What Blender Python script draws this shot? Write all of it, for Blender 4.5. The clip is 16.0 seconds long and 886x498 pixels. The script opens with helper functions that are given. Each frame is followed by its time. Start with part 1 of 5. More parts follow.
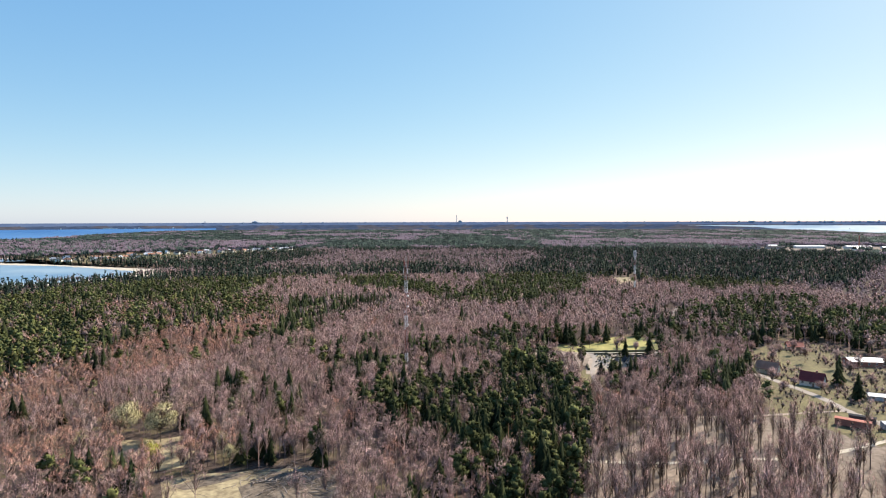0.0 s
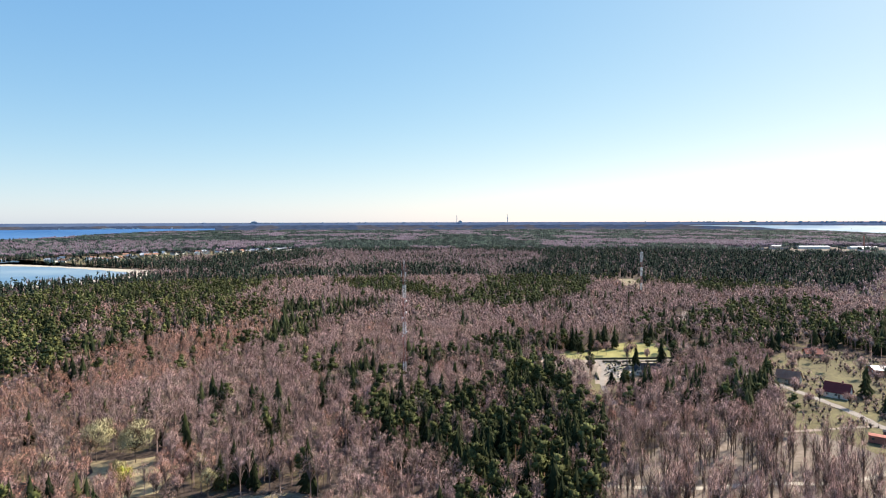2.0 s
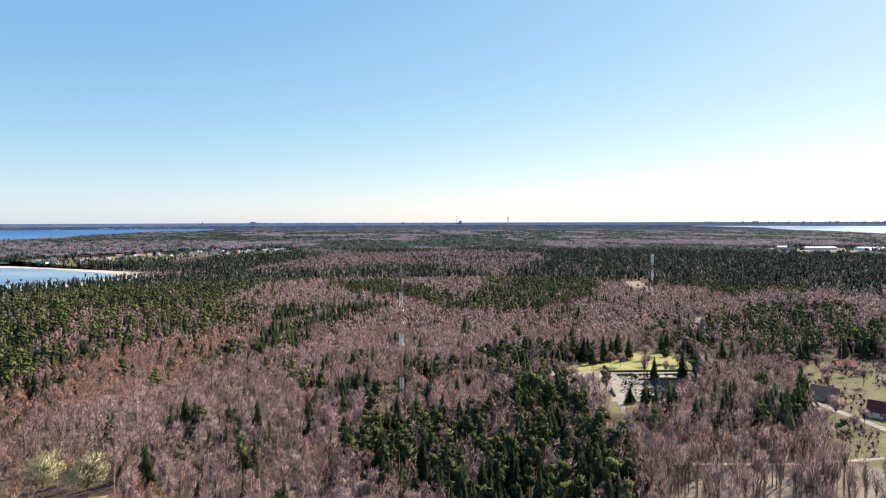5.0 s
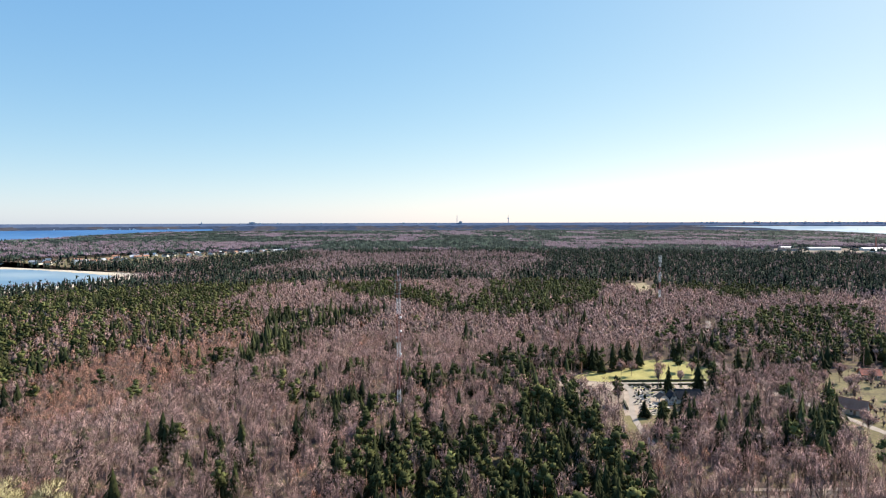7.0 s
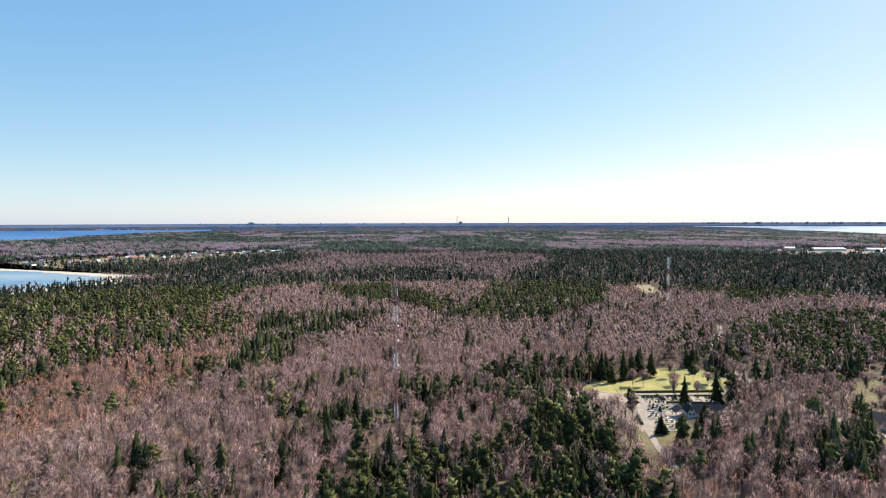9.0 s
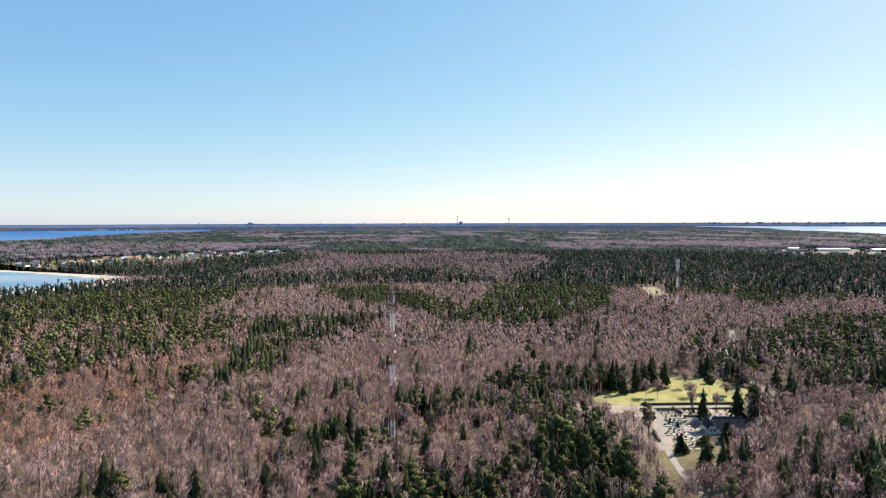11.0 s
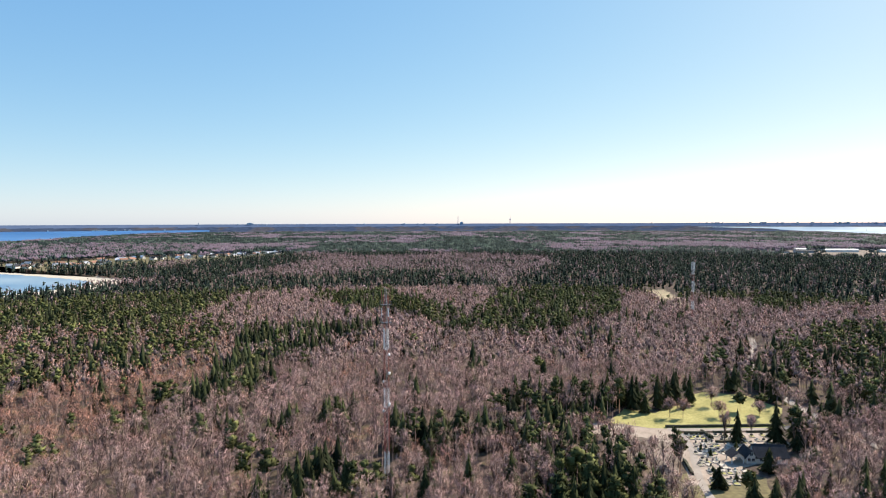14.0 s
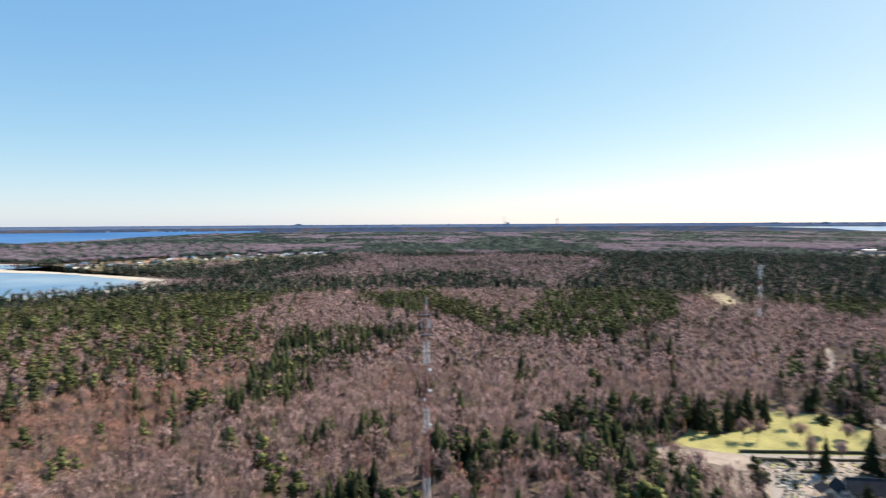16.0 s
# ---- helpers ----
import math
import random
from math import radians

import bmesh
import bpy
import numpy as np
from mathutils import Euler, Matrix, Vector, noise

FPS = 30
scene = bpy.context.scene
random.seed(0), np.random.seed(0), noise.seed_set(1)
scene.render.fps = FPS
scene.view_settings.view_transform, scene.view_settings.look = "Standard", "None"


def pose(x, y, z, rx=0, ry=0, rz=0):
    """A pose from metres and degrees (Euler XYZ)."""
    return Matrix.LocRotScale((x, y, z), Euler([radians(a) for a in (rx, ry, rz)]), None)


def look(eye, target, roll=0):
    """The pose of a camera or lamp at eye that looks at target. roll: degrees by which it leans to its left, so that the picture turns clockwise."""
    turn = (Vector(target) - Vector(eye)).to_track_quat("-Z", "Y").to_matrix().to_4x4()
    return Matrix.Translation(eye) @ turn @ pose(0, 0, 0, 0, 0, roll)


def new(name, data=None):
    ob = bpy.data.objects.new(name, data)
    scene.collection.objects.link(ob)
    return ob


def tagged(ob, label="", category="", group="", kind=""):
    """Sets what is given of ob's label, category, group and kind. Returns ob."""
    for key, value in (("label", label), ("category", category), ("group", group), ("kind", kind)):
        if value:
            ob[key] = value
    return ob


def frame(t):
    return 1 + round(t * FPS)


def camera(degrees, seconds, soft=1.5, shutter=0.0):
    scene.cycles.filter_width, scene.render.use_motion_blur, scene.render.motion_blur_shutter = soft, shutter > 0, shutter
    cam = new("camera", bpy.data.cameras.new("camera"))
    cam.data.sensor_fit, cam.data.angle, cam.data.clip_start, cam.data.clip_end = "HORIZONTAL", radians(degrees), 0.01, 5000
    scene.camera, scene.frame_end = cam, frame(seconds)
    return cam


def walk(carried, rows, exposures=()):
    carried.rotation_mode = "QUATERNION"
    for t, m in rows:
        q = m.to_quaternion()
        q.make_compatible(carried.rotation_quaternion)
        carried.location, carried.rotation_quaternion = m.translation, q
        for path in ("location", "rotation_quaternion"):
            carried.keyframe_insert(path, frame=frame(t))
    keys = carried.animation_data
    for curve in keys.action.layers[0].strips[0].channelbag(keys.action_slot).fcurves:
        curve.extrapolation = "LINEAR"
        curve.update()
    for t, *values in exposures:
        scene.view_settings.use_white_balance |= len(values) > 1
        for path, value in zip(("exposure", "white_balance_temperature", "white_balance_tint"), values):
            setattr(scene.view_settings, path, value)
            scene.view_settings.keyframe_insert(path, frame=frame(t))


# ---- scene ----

# ---- camera: a level flight straight ahead along +y, with a turn to the left at the end ----
cam = camera(72.0, 16.0, soft=1.1, shutter=0.7)


def heading(t, turn, tilt, lean):
    eye = Vector((0.0, 10.0 * t, 86.0 + 0.09 * t))
    a, b = radians(turn), radians(tilt)
    way = Vector((-math.sin(a) * math.cos(b), math.cos(a) * math.cos(b), -math.sin(b)))
    return look(eye, eye + way * 100.0, lean)


# seconds, turn to the left, tilt down, lean (degrees)
PATH = [
    (0.0, -0.74, 2.65, -0.16), (2.0, -0.74, 2.64, -0.16), (4.0, -0.74, 2.62, -0.16), (6.0, -0.74, 2.60, -0.16),
    (8.0, -0.74, 2.58, -0.17), (10.0, -0.74, 2.56, -0.18), (12.0, -0.72, 2.55, -0.18), (14.0, -0.68, 2.53, -0.19),
    (15.0, -0.66, 2.52, -0.20), (15.5, -0.62, 2.51, -0.22), (15.6, -0.32, 2.51, -0.24), (15.7, 0.16, 2.50, -0.27),
    (15.8, 0.92, 2.49, -0.30), (15.9, 2.32, 2.48, -0.32), (16.0, 3.62, 2.47, -0.33),
]
walk(cam, [(t, heading(t, a, b, c)) for t, a, b, c in PATH])

# ---- world and sun ----
SUN_AZ, SUN_EL = 51.0, 40.0          # degrees to the right of +y, and above the horizon
world = bpy.data.worlds.new("sky")
scene.world = world
world.use_nodes = True
wn = world.node_tree.nodes
sky = wn.new("ShaderNodeTexSky")
sky.sky_type = "NISHITA"
sky.sun_disc = False
sky.sun_elevation = radians(SUN_EL)
sky.sun_rotation = radians(SUN_AZ)
sky.altitude = 80
sky.air_density, sky.dust_density, sky.ozone_density = 0.80, 0.40, 0.8
wn["Background"].inputs["Strength"].default_value = 0.0988
wl = world.node_tree.links
split, merge = wn.new("ShaderNodeSeparateColor"), wn.new("ShaderNodeCombineColor")
wl.new(sky.outputs["Color"], split.inputs["Color"])
# clear northern spring air: strength and softness of red, green and blue
for channel, gain, soft in (("Red", 0.905, 0.93), ("Green", 1.64, 0.62), ("Blue", 3.14, 0.30)):
    power, scale = wn.new("ShaderNodeMath"), wn.new("ShaderNodeMath")
    power.operation, scale.operation = "POWER", "MULTIPLY"
    power.inputs[1].default_value, scale.inputs[1].default_value = soft, gain
    wl.new(split.outputs[channel], power.inputs[0])
    wl.new(power.outputs[0], scale.inputs[0])
    wl.new(scale.outputs[0], merge.inputs[channel])
wl.new(merge.outputs["Color"], wn["Background"].inputs["Color"])

sun = new("sun", bpy.data.lights.new("sun", "SUN"))
sun.data.energy = 5.0
sun.data.angle = radians(0.53)
sun.data.color = (1.0, 0.90, 0.78)
sa, se = radians(SUN_AZ), radians(SUN_EL)
sun.matrix_world = look((200 * math.sin(sa) * math.cos(se), 200 * math.cos(sa) * math.cos(se), 200 * math.sin(se)), (0, 0, 0))
scene.view_settings.exposure = 0.80

# ---- materials ----


def material(name, rough=0.85, metal=0.0, spec=0.25):
    m = bpy.data.materials.new(name)
    m.use_nodes = True
    b = m.node_tree.nodes["Principled BSDF"]
    b.inputs["Roughness"].default_value = rough
    b.inputs["Metallic"].default_value = metal
    b.inputs["Specular IOR Level"].default_value = spec
    return m, m.node_tree.nodes, m.node_tree.links, b


def noise_node(n, l, scale, detail=4.0, where=None):
    t = n.new("ShaderNodeTexNoise")
    t.inputs["Scale"].default_value = scale
    t.inputs["Detail"].default_value = detail
    if where is not None:
        l.new(where, t.inputs["Vector"])
    return t


def ramp_node(n, l, fac, stops):
    r = n.new("ShaderNodeValToRGB")
    e = r.color_ramp.elements
    while len(e) < len(stops):
        e.new(0.5)
    for k, (p, c) in zip(e, stops):
        k.position, k.color = p, (*c, 1.0)
    l.new(fac, r.inputs["Fac"])
    return r


def mixed(n, l, kind, fac, a, b):
    m = n.new("ShaderNodeMix")
    m.data_type, m.blend_type = "RGBA", kind
    for sock, v in ((m.inputs["Factor"], fac), (m.inputs["A"], a), (m.inputs["B"], b)):
        if isinstance(v, (int, float)):
            sock.default_value = v
        elif isinstance(v, tuple):
            sock.default_value = (*v, 1.0)
        else:
            l.new(v, sock)
    return m.outputs["Result"]


def bump_node(n, l, b, height, strength, dist):
    k = n.new("ShaderNodeBump")
    k.inputs["Strength"].default_value = strength
    k.inputs["Distance"].default_value = dist
    l.new(height, k.inputs["Height"])
    l.new(k.outputs["Normal"], b.inputs["Normal"])


def surface(name, a, c, fine=8.0, coarse=0.6, rough=0.85, metal=0.0, spec=0.25, bump=0.3, dist=0.02):
    """A worn surface that wanders between two colours at two scales."""
    m, n, l, b = material(name, rough, metal, spec)
    co = n.new("ShaderNodeTexCoord").outputs["Object"]
    f, g = noise_node(n, l, fine, 5, co), noise_node(n, l, coarse, 3, co)
    add = n.new("ShaderNodeMath")
    add.operation = "MULTIPLY_ADD"
    add.inputs[1].default_value = 0.5
    l.new(f.outputs["Fac"], add.inputs[0])
    half = n.new("ShaderNodeMath")
    half.operation = "MULTIPLY"
    half.inputs[1].default_value = 0.5
    l.new(g.outputs["Fac"], half.inputs[0])
    l.new(half.outputs[0], add.inputs[2])
    r = ramp_node(n, l, add.outputs[0], [(0.34, a), (0.66, c)])
    l.new(r.outputs["Color"], b.inputs["Base Color"])
    bump_node(n, l, b, f.outputs["Fac"], bump, dist)
    return m


def tint_material(name, lo, hi, rough=0.8):
    """Leaves, needles, twigs and bark of many trees: each tree has its own tint."""
    m, n, l, b = material(name, rough, 0.0, 0.04)
    at = n.new("ShaderNodeAttribute")
    at.attribute_name = "tint"
    geo = n.new("ShaderNodeNewGeometry")
    r = ramp_node(n, l, geo.outputs["Random Per Island"], [(0.0, (lo, lo, lo)), (1.0, (hi, hi, hi))])
    l.new(mixed(n, l, "MULTIPLY", 1.0, at.outputs["Color"], r.outputs["Color"]), b.inputs["Base Color"])
    return m


def tree_material(name, lo, hi, vary=0.15):
    """One tree's own bark, twigs or needles, varied from tree to tree and from piece to piece."""
    m, n, l, b = material(name, 0.85, 0.0, 0.04)
    info, geo = n.new("ShaderNodeObjectInfo"), n.new("ShaderNodeNewGeometry")
    r = ramp_node(n, l, info.outputs["Random"], [(0.0, lo), (1.0, hi)])
    g = ramp_node(n, l, geo.outputs["Random Per Island"], [(0.0, (1 - vary, 1 - vary, 1 - vary)), (1.0, (1 + vary, 1 + vary, 1 + vary))])
    l.new(mixed(n, l, "MULTIPLY", 1.0, r.outputs["Color"], g.outputs["Color"]), b.inputs["Base Color"])
    return m


def ground_material():
    m, n, l, b = material("forest_floor", 0.95, 0.0, 0.1)
    co = n.new("ShaderNodeNewGeometry").outputs["Position"]
    a, c, d = noise_node(n, l, 0.02, 5, co), noise_node(n, l, 0.6, 5, co), noise_node(n, l, 0.11, 4, co)
    litter = ramp_node(n, l, c.outputs["Fac"], [(0.3, (0.042, 0.031, 0.025)), (0.7, (0.125, 0.092, 0.074))])
    grass = ramp_node(n, l, c.outputs["Fac"], [(0.3, (0.075, 0.058, 0.032)), (0.7, (0.19, 0.15, 0.08))])
    k = ramp_node(n, l, d.outputs["Fac"], [(0.50, (0, 0, 0)), (0.62, (1, 1, 1))])
    l.new(mixed(n, l, "MIX", k.outputs["Color"], litter.outputs["Color"], grass.outputs["Color"]), b.inputs["Base Color"])
    bump_node(n, l, b, c.outputs["Fac"], 0.5, 0.3)
    return m


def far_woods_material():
    m, n, l, b = material("hazed_far_woods", 1.0, 0.0, 0.0)
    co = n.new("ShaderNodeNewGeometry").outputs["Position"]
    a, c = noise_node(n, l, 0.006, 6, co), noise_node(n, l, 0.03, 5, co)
    # blue haze and canopy shade are put into both tones
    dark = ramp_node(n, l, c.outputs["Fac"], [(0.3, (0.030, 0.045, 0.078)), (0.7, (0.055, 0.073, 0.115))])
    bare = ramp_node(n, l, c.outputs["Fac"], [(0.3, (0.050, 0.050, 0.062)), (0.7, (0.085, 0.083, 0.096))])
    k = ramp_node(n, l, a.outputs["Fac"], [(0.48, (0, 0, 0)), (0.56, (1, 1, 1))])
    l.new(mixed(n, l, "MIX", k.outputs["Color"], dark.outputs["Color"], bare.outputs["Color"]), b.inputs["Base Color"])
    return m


def water_material(name, deep, shoal, scale):
    m, n, l, b = material(name, 0.35, 0.0, 0.3)
    co = n.new("ShaderNodeNewGeometry").outputs["Position"]
    a, w = noise_node(n, l, scale, 4, co), noise_node(n, l, 0.25, 3, co)
    r = ramp_node(n, l, a.outputs["Fac"], [(0.40, deep), (0.62, shoal)])
    l.new(r.outputs["Color"], b.inputs["Base Color"])
    bump_node(n, l, b, w.outputs["Fac"], 0.25, 0.6)
    return m


M_FLOOR, M_FAR = ground_material(), far_woods_material()
# bluish distance haze is painted into the coast's colour
M_COAST = surface("hazed_distant_coast", (0.070, 0.100, 0.168), (0.100, 0.135, 0.212), 0.01, 0.002, 1.0, spec=0.0, bump=0.0)
M_TREES = tint_material("many_bare_trees", 0.88, 1.12)
M_NEEDLES = tint_material("many_conifers", 0.55, 1.45)
M_TWIG = tree_material("bare_twigs", (0.365, 0.230, 0.203), (0.485, 0.338, 0.308))
M_BARK = tree_material("grey_bark", (0.070, 0.050, 0.038), (0.125, 0.094, 0.074))
M_SPRUCE = tree_material("spruce_needles", (0.016, 0.021, 0.010), (0.052, 0.058, 0.023), 0.5)
M_PINE = tree_material("pine_needles", (0.050, 0.060, 0.025), (0.105, 0.110, 0.042), 0.45)
M_PINEBARK = tree_material("pine_bark", (0.20, 0.12, 0.075), (0.28, 0.17, 0.10))
M_BUD = tree_material("budding_twigs", (0.40, 0.355, 0.19), (0.48, 0.43, 0.25))
M_BUSH = tree_material("fresh_leaves", (0.36, 0.37, 0.06), (0.44, 0.43, 0.09))
M_LAWN = surface("lawn_grass", (0.20, 0.19, 0.055), (0.42, 0.37, 0.14), 0.9, 0.09, 0.95, bump=0.4, dist=0.1)
M_SAND = surface("pale_sand", (0.42, 0.36, 0.27), (0.58, 0.51, 0.41), 1.1, 0.12, 0.95)
M_PATH = surface("gravel_path", (0.24, 0.185, 0.14), (0.45, 0.365, 0.29), 2.5, 0.2, 0.95)
M_ROAD = surface("worn_asphalt", (0.24, 0.20, 0.165), (0.37, 0.32, 0.27), 3.0, 0.2, 0.9)
M_BAY = water_material("shallow_water", (0.115, 0.205, 0.295), (0.26, 0.33, 0.37), 0.006)
# paler copy of the bay water: the far bay's haze is in the colour
M_BRIGHT = water_material("hazed_bright_bay", (0.17, 0.27, 0.37), (0.32, 0.40, 0.45), 0.006)
M_SEA = water_material("open_sea", (0.03, 0.11, 0.28), (0.05, 0.15, 0.34), 0.002)

M_PARK = surface("park_floor", (0.10, 0.075, 0.056), (0.30, 0.235, 0.180), 0.5, 0.07, 0.95, bump=0.4, dist=0.1)
M_SOIL_STREAK = surface("soil_and_shadow_streak", (0.040, 0.031, 0.024), (0.24, 0.19, 0.14), 0.8, 0.16, 0.95, bump=0.6, dist=0.15)
M_DRY = surface("dry_meadow_grass", (0.13, 0.095, 0.060), (0.46, 0.38, 0.22), 0.5, 0.12, 0.95, bump=0.4, dist=0.1)
M_YARD = surface("rough_yard_grass", (0.075, 0.058, 0.034), (0.21, 0.18, 0.078), 0.6, 0.08, 0.95, bump=0.4, dist=0.1)

# ---- plan ----
EYE_H, FLAT = 86.0, 2800.0


def sheet(R):
    """Where the ground at the true distance R lies: flat, then drawn in so that it meets the horizon."""
    R = np.asarray(R, float)
    far = np.maximum(R - FLAT, 0.0)
    r = np.minimum(R, FLAT) + 1900.0 * (1.0 - np.exp(-far / 1900.0))
    # the farthest land is raised so that its rim fits the camera's horizon line
    rim_lift = 33.0 * np.clip((r - 4490.0) / 209.0, 0.0, 1.0)
    return r, np.where(far > 0, EYE_H * (1.0 - r / np.maximum(R, 1.0)), 0.0) + rim_lift


def inside(poly, x, y):
    x, y = np.asarray(x, float), np.asarray(y, float)
    hit = np.zeros(x.shape, bool)
    for (x0, y0), (x1, y1) in zip(poly, poly[1:] + poly[:1]):
        if y0 != y1:
            hit ^= ((y0 > y) != (y1 > y)) & (x < (x1 - x0) * (y - y0) / (y1 - y0) + x0)
    return hit


# planting: an outline and the shares of spruce, pine, grey bare, red bare
ZONES = [
    ([(-190, 1160), (150, 1130), (215, 1240), (260, 1500), (120, 1640), (-210, 1560), (-260, 1300)], (0.05, 0.06, 0.89, 0)),
    ([(-60, 1290), (190, 1300), (200, 1360), (-40, 1350)], (0.50, 0.40, 0.10, 0)),
    ([(260, 1260), (900, 1200), (1000, 1500), (700, 1720), (270, 1680)], (0.62, 0.30, 0.08, 0)),
    ([(-1600, 1420), (-900, 1480), (-640, 1900), (-1000, 2500), (-2300, 2500)], (0.32, 0.20, 0.48, 0)),
    ([(-1000, 540), (-380, 540), (-380, 905), (-440, 940), (-500, 830), (-600, 790), (-1000, 770)], (0.62, 0.26, 0.12, 0)),
    ([(-240, 130), (-60, 130), (-70, 200), (-90, 240), (-150, 265), (-240, 270)], (0.02, 0.02, 0.48, 0.48)),
    ([(-228, 307), (-215, 380), (-176, 499), (-143, 570), (-113, 468), (-118, 398), (-139, 318), (-175, 265), (-197, 266)], (0.02, 0.02, 0.16, 0.8)),
    ([(-225, 409), (-194, 417), (-173, 472), (-155, 526), (-141, 555), (-126, 535), (-118, 417), (-126, 348), (-132, 330), (-158, 330)], (0.02, 0.03, 0.1, 0.85)),
    ([(-533, 718), (-379, 802), (-222, 889), (-202, 623), (-181, 501), (-188, 431), (-212, 370), (-201, 334), (-217, 304), (-226, 304)], (0.32, 0.56, 0.09, 0.03)),
    ([(-382, 593), (-324, 600), (-234, 631), (-166, 629), (-133, 555), (-148, 486), (-172, 460), (-194, 417), (-211, 392)], (0.16, 0.3, 0.3, 0.24)),
    ([(-529, 766), (-472, 806), (-387, 878), (-351, 1006), (-178, 1061), (74, 1030), (68, 878), (-47, 868), (-145, 892), (-200, 799), (-232, 713), (-225, 611), (-311, 581), (-367, 575)], (0.45, 0.38, 0.17, 0)),
    ([(-141, 806), (-58, 839), (-16, 725), (39, 666), (69, 824), (155, 872), (200, 820), (161, 656), (83, 571), (12, 582), (-32, 644), (-87, 698)], (0.42, 0.38, 0.2, 0)),
    ([(74, 874), (188, 1211), (487, 1366), (770, 1186), (848, 1128), (520, 748), (415, 707), (297, 653), (288, 731), (203, 808)], (0.42, 0.34, 0.24, 0)),
    ([(201, 507), (240, 543), (323, 582), (380, 586), (263, 450), (226, 450), (182, 457)], (0.3, 0.3, 0.4, 0)),
    ([(28, 404), (59, 420), (88, 424), (133, 443), (115, 403), (81, 395), (60, 370), (26, 361)], (0.45, 0.2, 0.35, 0)),
    ([(38, 360), (65, 363), (65, 339), (48, 301), (23, 301)], (0.68, 0.27, 0.05, 0)),
    ([(-40, 260), (-22, 295), (0, 300), (26, 312), (39, 380), (61, 311), (65, 259), (56, 210), (39, 157), (12, 157), (6, 205), (-15, 233)], (0.44, 0.32, 0.24, 0)),
    ([(150, 337), (176, 334), (158, 290), (140, 270), (124, 275)], (0.5, 0.1, 0.4, 0)),
    ([(130, 395), (215, 385), (220, 520), (150, 500)], (0.20, 0.16, 0.64, 0)),
    ([(200, 470), (382, 516), (452, 498), (340, 374), (268, 365), (215, 385)], (0.46, 0.28, 0.26, 0)),
    ([(-139, 599), (-48, 620), (-42, 564), (-88, 524), (-85, 462), (-81, 409), (-106, 405), (-117, 418), (-113, 450), (-124, 507)], (0.75, 0.08, 0.17, 0)),
]
VILLAGE = [(-900, 1240), (-700, 1240), (-560, 1380), (-380, 1640), (-400, 1940), (-560, 1900), (-800, 1640), (-930, 1480)]
SHEDS = [(820, 1560), (1120, 1420), (1500, 1420), (1500, 1880), (1150, 1960), (860, 1900)]
MEADOW_FRONT = [(-72, 135), (-84, 184), (-32, 186), (-22, 135)]
PARK = [(60, 232), (109, 258), (176, 262), (182, 237), (140, 181), (118, 140), (42, 140), (47, 182)]
# small stands of spruce in the bare wood
for cx, cy, rx, ry, mix in ((5, 366, 9, 12, (0.8, 0.1, 0.1, 0)), (-40, 332, 7, 13, (0.8, 0.1, 0.1, 0)), (-43, 391, 5, 6, (0.8, 0.1, 0.1, 0)), (-60, 340, 5, 6, (0.7, 0.2, 0.1, 0)),
                            (-6, 372, 6, 6, (0.7, 0.2, 0.1, 0)), (-133, 355, 6, 6, (0.3, 0.6, 0.1, 0)), (-120, 410, 6, 6, (0.5, 0.4, 0.1, 0)), (18, 470, 7, 7, (0.8, 0.1, 0.1, 0)),
                            (20, 375, 6, 8, (0.4, 0.4, 0.2, 0)), (110, 560, 5, 9, (0.8, 0.1, 0.1, 0)), (-25, 322, 5, 6, (0.3, 0.6, 0.1, 0))):
    ZONES.append(([(cx - rx, cy - ry), (cx + rx, cy - ry), (cx + rx, cy + ry), (cx - rx, cy + ry)], mix))
# open ground: nothing tall grows here; some outlines reach forward to clear the camera's view
OPEN = {
    "chapel_front": [(100, 353), (108, 336), (132, 334), (137, 373), (126, 373)],
    "lane": [(163, 381), (163, 402), (165, 440), (177, 435), (175, 402), (174, 381)],
    "lane_bend": [(189, 506), (199, 502), (226, 556), (218, 562)],
    "drive": [(96, 384), (172, 384), (172, 404), (150, 396), (96, 394)],
    "approach": [(72, 296), (96, 300), (112, 340), (100, 352), (86, 345), (74, 330)],
    "apron": [(60, 404), (98, 391), (100, 368), (88, 356), (74, 372)],
    "hut_yard": [(160, 300), (150, 264), (163, 238), (178, 214), (262, 214), (262, 300)],
    "mast_front": [(-19, 322), (-12, 322), (-12, 345), (-20, 345)],
    "bay_beach": [(-1000, 745), (-780, 772), (-585, 772), (-492, 860), (-446, 975), (-458, 1062), (-552, 1135), (-735, 1215), (-790, 1248), (-930, 1290), (-960, 1460), (-1438, 1500)],
    "lawn": [(75, 401), (87, 420), (101, 412), (124, 437), (135, 446), (154, 441), (160, 419), (148, 394), (140, 389), (98, 391), (76, 394)],
    "sand_track": [(29, 407), (47, 410), (74, 396), (98, 391), (99, 385), (84, 337), (88, 337), (98, 376), (91, 376), (83, 382), (71, 385), (32, 398)],
    "burial_ground": [(100, 386), (141, 386), (138, 376), (124, 357), (109, 351), (100, 337), (88, 337), (100, 376)],
    "clearing": [(228, 752), (262, 752), (292, 912), (255, 915)],
    "yards": [(204, 394), (248, 424), (266, 411), (273, 369), (294, 342), (215, 250), (167, 226), (163, 240), (174, 264), (172, 285), (155, 294), (173, 331)],
    "meadow": [(-84, 182), (-90, 197), (-78, 206), (-49, 209), (-34, 203), (-32, 184)],
    "lawn_edge": [(68, 372), (78, 346), (86, 346), (90, 372), (80, 393), (68, 393)],
    "glade": [(-124, 238), (-98, 241), (-88, 212), (-108, 204)],
    "mast_yard": [(-19, 351), (-13, 351), (-11, 343), (-19, 343)],
}

